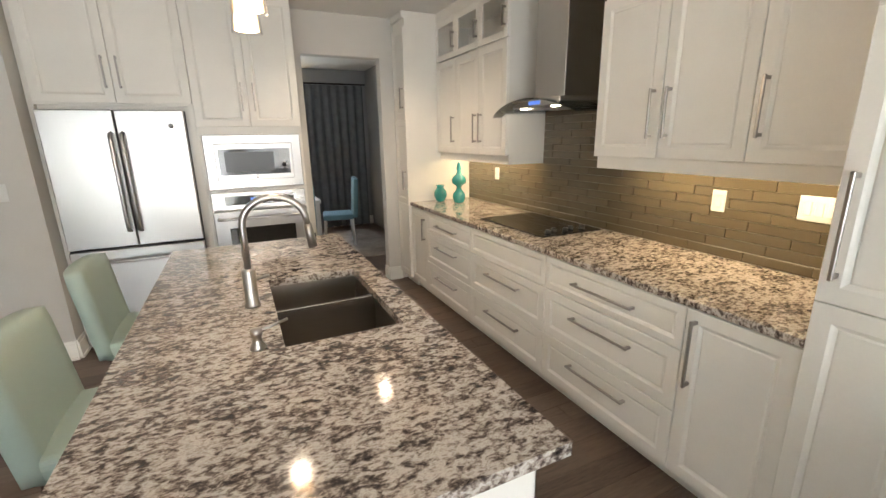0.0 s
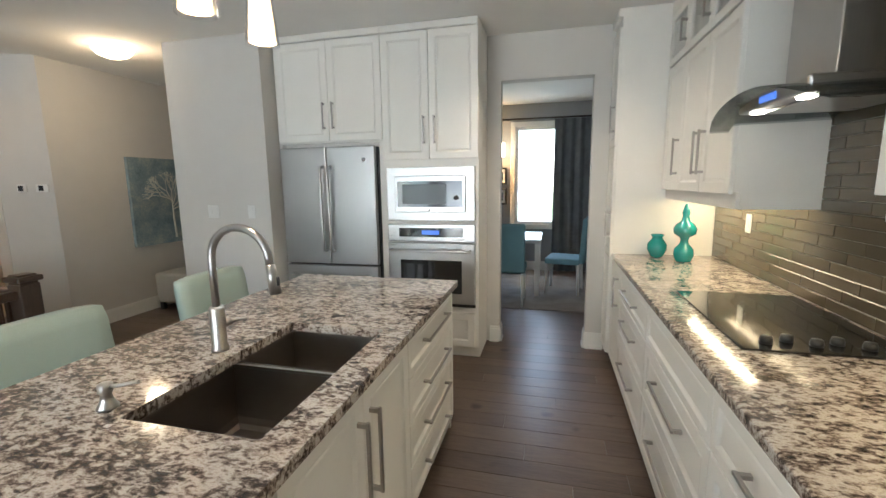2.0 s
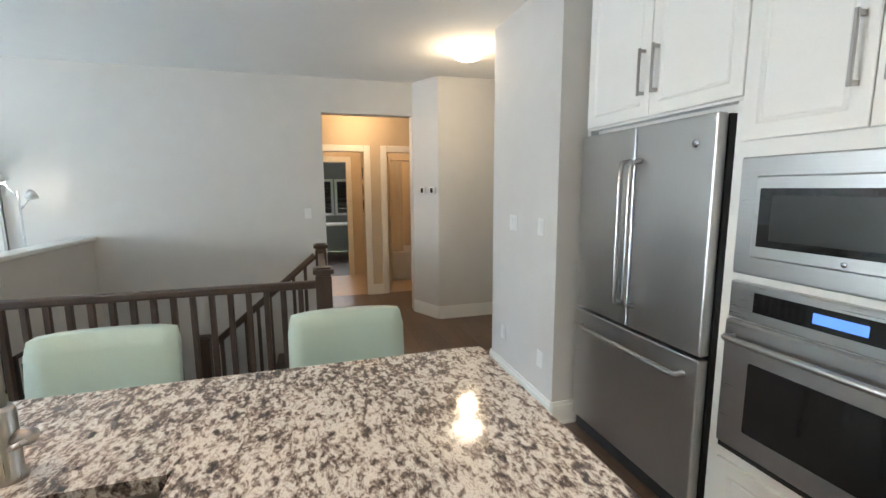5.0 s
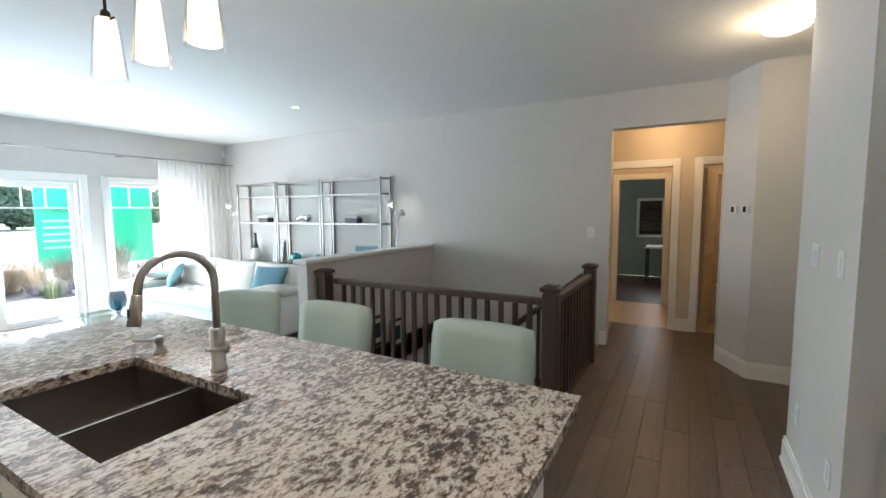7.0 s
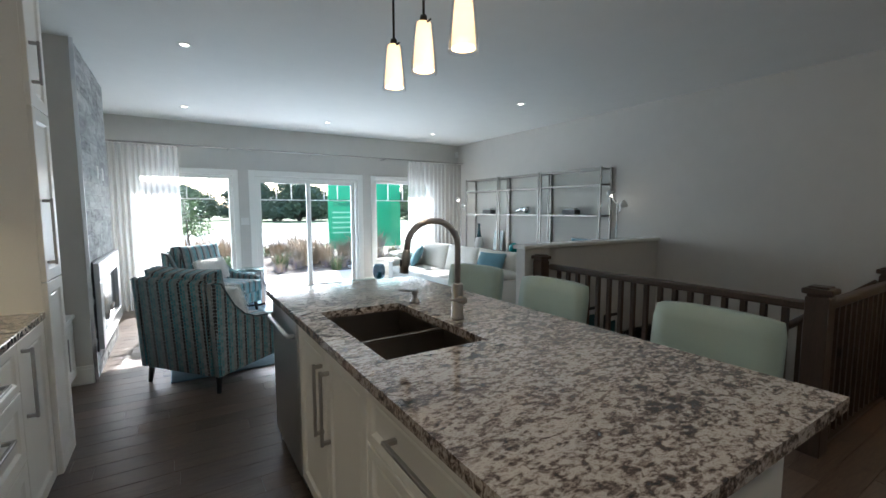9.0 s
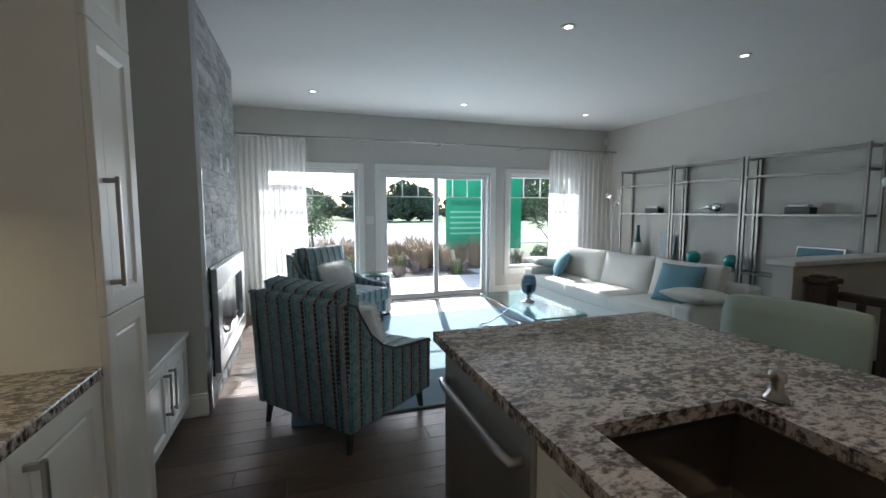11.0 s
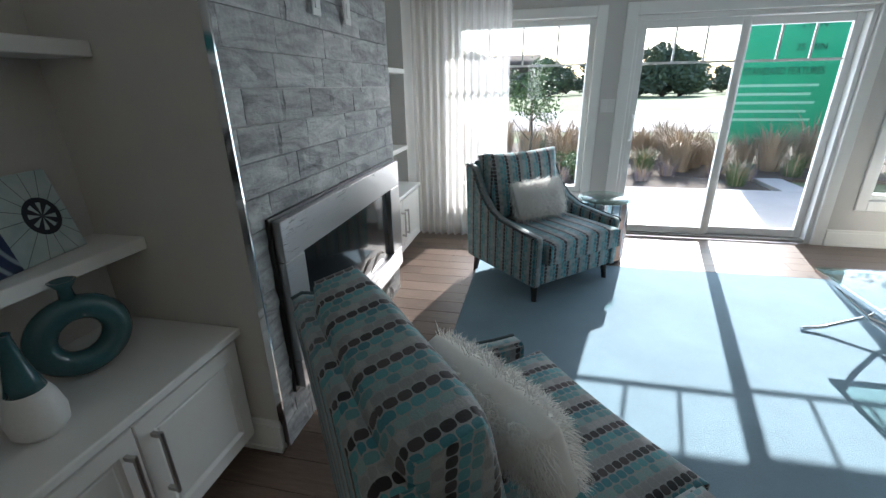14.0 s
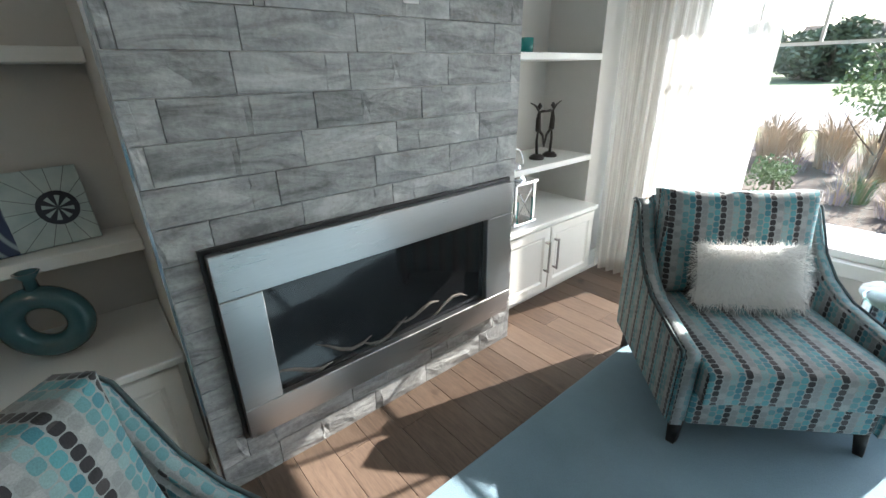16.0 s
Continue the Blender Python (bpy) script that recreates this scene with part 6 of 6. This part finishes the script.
for z in (1.45, 1.11):
    frame_pic(pose(1.82, 8.795, z, 0, 0, 0), 0.26, 0.28, "black framed print on the dining room wall")

# ---------------------------------------------------------------- outdoors
bm = bmesh.new()
for a in ((-160, -2.6, -220, 60), (-0.2, 160, -220, 60), (-2.6, -0.2, -220, 0.9), (-2.6, -0.2, 3.6, 60)):
    bx(bm, a[0], a[1], a[2], a[3], -0.9, -0.32 if a[3] > 50 and a[2] > 0 else -0.16)
struct("ground", bm, GRASSG, "green lawn reaching to the horizon")
struct("road", box(-160, 160, -27, -15, -0.2, -0.13), ROADM, "pale sunlit road beyond the garden")
struct("patio", box(-2.6, 5.0, -5.85, -3.45, -0.3, -0.06), PAVE, "pale stone patio outside the door")
struct("pavement", box(-1.6, -1.2, -7.0, -6.01, -0.3, -0.10), PAVE, "pale stone garden walk")
struct("garden_bed_front", box(-1.1, 5.6, -7.009, -5.95, -0.3, -0.115), SOIL, "planted garden bed edge with dark soil")
struct("garden_bed", box(-4.8, 5.6, -11.5, -7.01, -0.3, -0.11), SOIL, "planted garden bed with dark soil")
bld = thing("brick_house", (10, -70, -0.16), "distant low house with dark roof among trees", "house")
part("wall", box(-7, 7, -4, 4, 0, 3.2), WALL, bld)
bm = extrude_x(bmesh.new(), [(-4.6, 3.2), (4.6, 3.2), (0, 5.8)], -7.5, 7.5, 0.02)
part("roof", bm, SOIL, bld)
for x in (-4, 0, 4):
    part("window", box(x - 0.7, x + 0.7, 4.0, 4.05, 1.0, 2.3), BLACKG, bld)


def blades(n, r, h, spread, w, seed, droop=0.35):
    """A tuft of arching grass blades as one mesh."""
    rng = random.Random(seed)
    vs, fs = [], []
    for k in range(n):
        a, q = rng.uniform(0, math.tau), r * math.sqrt(rng.random())
        b = Vector((q * math.cos(a), q * math.sin(a), 0))
        d = Vector((math.cos(a), math.sin(a), 0)) * spread * rng.uniform(0.3, 1)
        L = h * rng.uniform(0.6, 1.1)
        s = Vector((-math.sin(a), math.cos(a), 0)) * w
        m1 = b + d * 0.35 * L + Vector((0, 0, L * 0.6))
        tip = b + d * L + Vector((0, 0, L * (1 - droop * rng.random())))
        i = len(vs)
        vs += [b - s, b + s, m1 - s * 0.8, m1 + s * 0.8, tip]
        fs += [(i, i + 1, i + 3, i + 2), (i + 2, i + 3, i + 4)]
    me = bpy.data.meshes.new("blades")
    me.from_pydata(vs, [], fs)
    return me


def leaves(n, rad, size, seed, center=(0, 0, 0), flat=1.0, lumps=9):
    """A ragged crown of small leaves gathered in lumps, as one mesh."""
    rng = random.Random(seed)
    cl = []
    for _ in range(lumps):
        v = Vector((rng.gauss(0, 1), rng.gauss(0, 1), rng.gauss(0, 1))).normalized() * rng.uniform(0.35, 0.8) * rad
        cl.append((Vector((v.x, v.y, v.z * flat)) + Vector(center), rng.uniform(0.28, 0.5) * rad))
    vs, fs = [], []
    for k in range(n):
        c, r = rng.choice(cl)
        p = c + Vector((rng.gauss(0, 1), rng.gauss(0, 1), rng.gauss(0, 1))).normalized() * r * rng.uniform(0.55, 1.05)
        a = Vector((rng.gauss(0, 1), rng.gauss(0, 1), rng.gauss(0, 1))).normalized() * size * rng.uniform(0.6, 1.3)
        b = a.cross(Vector((rng.gauss(0, 1), rng.gauss(0, 1), rng.gauss(0, 1)))).normalized() * size * 0.5
        i = len(vs)
        vs += [p - a, p + b, p + a, p - b]
        fs.append((i, i + 1, i + 2, i + 3))
    me = bpy.data.meshes.new("leaves")
    me.from_pydata(vs, [], fs)
    return me


def mesh_part(name, me, mat, parent, kind="stuff"):
    me.materials.append(mat)
    o = new(name, me)
    o.parent = parent
    return tagged(o, kind=kind)


def grass_clump(label, mat, h, seed, n=260):
    g = thing("ornamental_grass", (0, 0, -0.11), label, "grass clump", "ornamental grasses")
    mesh_part("blades", blades(n, 0.16, h, 0.55, 0.006, seed), mat, g)
    mesh_part("seed_heads", blades(n // 3, 0.10, h * 1.25, 0.7, 0.012, seed + 1, 0.5), STRAW, g)
    return g


rng = random.Random(11)
base_g = [grass_clump("tall straw-coloured ornamental grass clump", STRAW, 0.72, 1, 150), grass_clump("green ornamental grass clump", LEAF, 0.5, 4, 160), grass_clump("low purple flowering garden perennial", PURPLE, 0.34, 7, 90)]
spots = []
for k in range(54):
    x, y = rng.uniform(-1.0, 4.9), rng.uniform(-10.8, -6.2)
    kind = 2 if y > -7.2 else rng.choice((0, 0, 1, 2))
    spots.append((kind, x, y))
spots += [(0, -0.75, -7.4), (0, -0.5, -8.0), (0, -0.95, -8.4), (0, -0.2, -7.7), (1, -0.7, -6.4), (1, -0.9, -6.9), (0, -1.5, -8.2), (0, -1.75, -7.8), (0, -2.1, -8.4), (1, -1.9, -7.3), (2, -2.3, -7.0), (0, -2.6, -8.3), (1, -2.9, -7.6)]
first = {0: True, 1: True, 2: True}
for kind, x, y in spots:
    m = pose(x, y, -0.11, 0, 0, rng.uniform(0, 360)) @ Matrix.Diagonal((*[rng.uniform(0.8, 1.25)] * 3, 1))
    if first[kind]:
        base_g[kind].matrix_basis, first[kind] = m, False
    else:
        o = copy_thing(base_g[kind], m)


def tree(x, y, h, rad, mat, seed, n, size, label, name="tree", trunk=0.12, mid=0.64):
    t = thing(name, (x, y, -0.16), label, "tree", "garden trees")
    rg = random.Random(seed)
    part("trunk", tube(bmesh.new(), [(0, 0, 0), (rg.uniform(-0.1, 0.1), 0, h * 0.3), (rg.uniform(-0.2, 0.2), 0.1, h * 0.75)], trunk, 8, taper=[1, 0.75, 0.3]), BARK, t)
    for k in range(6):
        a = k * 1.05 + rg.random()
        z0 = h * (0.25 + 0.07 * k)
        part("limb", tube(bmesh.new(), [(0, 0, z0), (rad * 0.4 * math.cos(a), rad * 0.4 * math.sin(a), z0 + h * 0.12), (rad * 0.75 * math.cos(a), rad * 0.75 * math.sin(a), z0 + h * 0.25)], trunk * 0.4, 6, taper=[1, 0.6, 0.25]), BARK, t)
    mesh_part("crown", leaves(n, rad, size, seed, (0, 0, h * mid), h * (0.98 - mid) / rad, 26), mat, t)
    return t


tree(2.55, -7.6, 2.3, 0.62, LEAF, 3, 1500, 0.035, "slender young garden tree with sparse green leaves", trunk=0.03)
tree(-4.1, -7.9, 2.9, 0.8, LEAF, 8, 2200, 0.05, "leafy green garden tree beside the window", trunk=0.05)
tree(-6.2, -11.0, 4.6, 1.6, LEAFD, 9, 2600, 0.09, "dark green garden tree beside the window", trunk=0.1)
for k, (x, y) in enumerate(((-3.3, -6.9), (-2.95, -6.3), (-4.0, -6.7), (1.75, -6.6), (3.3, -6.8))):
    b = thing("shrub", (x, y, -0.12), "low rounded green garden shrub", "shrub", "garden shrubs")
    part("stem", tube(bmesh.new(), [(0, 0, 0), (0.02, 0, 0.25)], 0.02, 6), BARK, b)
    mesh_part("foliage", leaves(900, 0.38, 0.03, 20 + k, (0, 0, 0.3), 0.7), LEAF, b)
ft = tree(-40, -75, 9, 3.8, LEAFD, 30, 4200, 0.4, "tall dark tree in the distant tree line", "far_tree", 0.3, 0.46)
rng = random.Random(21)
for k in range(84):
    x = -90 + k * 2.1 + rng.uniform(-2, 2)
    s = rng.uniform(0.4, 0.8)
    if 2 < x < 9:
        s *= 0.6
    copy_thing(ft, pose(x, -70 + rng.uniform(-14, 12), -0.16, 0, 0, rng.uniform(0, 360)) @ Matrix.Diagonal((s * 1.35, s * 1.35, s * rng.uniform(0.7, 1.15), 1)))

sg = thing("hoarding_sign", (-1.32, -9.0, -0.16), "large green site sign with dark lettering", "sign")
part("panel", box(-2.5, 0, -0.05, 0, 0.35, 3.6, 0.004), SIGNG, sg)
for x in (-2.4, -0.1):
    part("post", box(x - 0.06, x + 0.06, -0.16, -0.052, 0, 3.7), TRIM, sg)


def lettering(text, x, z, size, mat, width=0.0):
    cu = bpy.data.curves.new("lettering", "FONT")
    cu.body, cu.size, cu.extrude, cu.align_x = text, size, 0.002, "LEFT"
    tmp = new("lettering", cu)
    bpy.context.view_layer.update()
    me = bpy.data.meshes.new_from_object(tmp.evaluated_get(bpy.context.evaluated_depsgraph_get()))
    bpy.data.objects.remove(tmp)
    if width:
        k = width / max(v.co.x for v in me.vertices)
        for v in me.vertices:
            v.co.x *= k
    me.materials.clear()
    me.materials.append(mat)
    o = new("lettering", me)
    o.parent = sg
    o.matrix_basis = pose(x, 0.006, z, 90, 0, 180)


lettering("STANDARD FEATURES", -0.15, 1.69, 0.19, SIGNT, 1.38)
lettering("25 MIN", -0.95, 1.69 + 0.42, 0.17, SIGNT)
lettering("2 MIN", -0.95, 1.69 + 0.80, 0.17, SIGNT)
for i in range(5):
    part("text_bar", box(-1.5 + 0.1 * (i % 2), -0.12, 0.001, 0.004, 1.69 - 0.22 - i * 0.16, 1.69 - 0.17 - i * 0.16), SIGNW, sg)

# ---------------------------------------------------------------- pieces: boards, tiles, stones
boards = struct("floor", box(-0.2, 0.2, 5.41, 5.47, -0.021, -0.004), FLOORW, "dark brown knotted hardwood floor boards")
rng = random.Random(2)
PW = 2.18 / 15
shared, joined = {}, bmesh.new()
count = 0


def board_mesh(L, w):
    key = (round(L, 2), round(w, 3))
    if key not in shared:
        shared[key] = finish("board", box(0.0008, key[0] - 0.0008, 0.0008, w - 0.0008, -0.021, 0, 0.0012), FLOORW)
    return shared[key]


row = 0
y = 1.18 - 31 * PW
while y < 8.8:
    w = PW
    y0 = max(y, -3.29)
    w = y + PW - y0
    x0 = -0.36 if 1.17 < y0 + 0.01 < 3.35 else (-3.42 if y0 > 3.35 else -2.35)
    x = x0 - rng.uniform(0, 1.2)
    while x < 4.0:
        L = rng.choice((0.9, 1.2, 1.5, 1.8))
        a, b = max(x, x0), min(x + L, 4.0)
        if b - a > 0.02:
            if -3.3 < y0 < 5.4 and b > -0.6 and count < 300:
                o = new("board", board_mesh(b - a, w))
                o.parent, o.location = boards, (a, y0, 0)
                count += 1
            else:
                bx(joined, a + 0.0008, b - 0.0008, y0 + 0.0008, y0 + w - 0.0008, -0.021, 0)
        x += L
    y += PW
part("boards", joined, FLOORW, boards)["kind"] = "stuff"

tm = {}
def tile_piece(L, h):
    key = (round(L, 3), round(h, 3))
    if key not in tm:
        tm[key] = finish("tile", box(-0.007, 0, 0.0015, L - 0.0015, 0.0015, h - 0.0015, 0.0012), TILE)
    return tm[key]


TH = 0.053
for r in range(32):
    z = 0.931 + r * TH
    y0, y1 = (1.53, 5.04) if z + TH < 1.48 else (2.85, 3.78)
    y = y0 - (r % 3) * 0.1
    while y < y1:
        a, b = max(y, y0), min(y + 0.305, y1)
        if b - a > 0.012:
            o = new("tile", tile_piece(b - a, TH - 0.001))
            o.parent, o.location = back, (3.992, a, z)
        y += 0.305


def stone_piece(L, h, seed):
    rg = random.Random(seed)
    bm = bmesh.new()
    nu, nv = max(3, int(L / 0.07)), 3
    us = [0.0] + sorted(rg.uniform(0.06, 0.94) for _ in range(nu - 1)) + [1.0]
    g = [[bm.verts.new((-0.012 - (rg.uniform(0, 0.011) if 0 < i < nu and 0 < j < nv else rg.uniform(0, 0.004)), L * us[i], h * j / nv + (rg.uniform(-0.012, 0.012) if 0 < j < nv else 0))) for j in range(nv + 1)] for i in range(nu + 1)]
    for i in range(nu):
        for j in range(nv):
            bm.faces.new((g[i][j], g[i][j + 1], g[i + 1][j + 1], g[i + 1][j]))
    rim = [g[i][0] for i in range(nu + 1)] + [g[nu][j] for j in range(1, nv + 1)] + [g[i][nv] for i in range(nu - 1, -1, -1)] + [g[0][j] for j in range(nv - 1, 0, -1)]
    bk = [bm.verts.new((0.0, v.co.y, v.co.z)) for v in rim]
    for k in range(len(rim)):
        bm.faces.new((rim[k], rim[(k + 1) % len(rim)], bk[(k + 1) % len(rim)], bk[k]))
    return finish("stone", bm, STONE)


rng = random.Random(9)
sm = {}
RHT = 0.1191
for r in range(23):
    y, z = -1.75 - rng.uniform(0, 0.3), r * RHT
    while y < -0.165:
        L = rng.choice((0.30, 0.38, 0.38, 0.45))
        a, b = max(y, -1.75), min(y + L, -0.168)
        if b - a > 0.03:
            key = (round(b - a, 2), rng.randrange(3))
            if key not in sm:
                sm[key] = stone_piece(b - a - 0.003, RHT - 0.003, len(sm))
            o = new("stone", sm[key])
            o.parent, o.location = chim, (3.361, a, z + 0.001)
        y += L
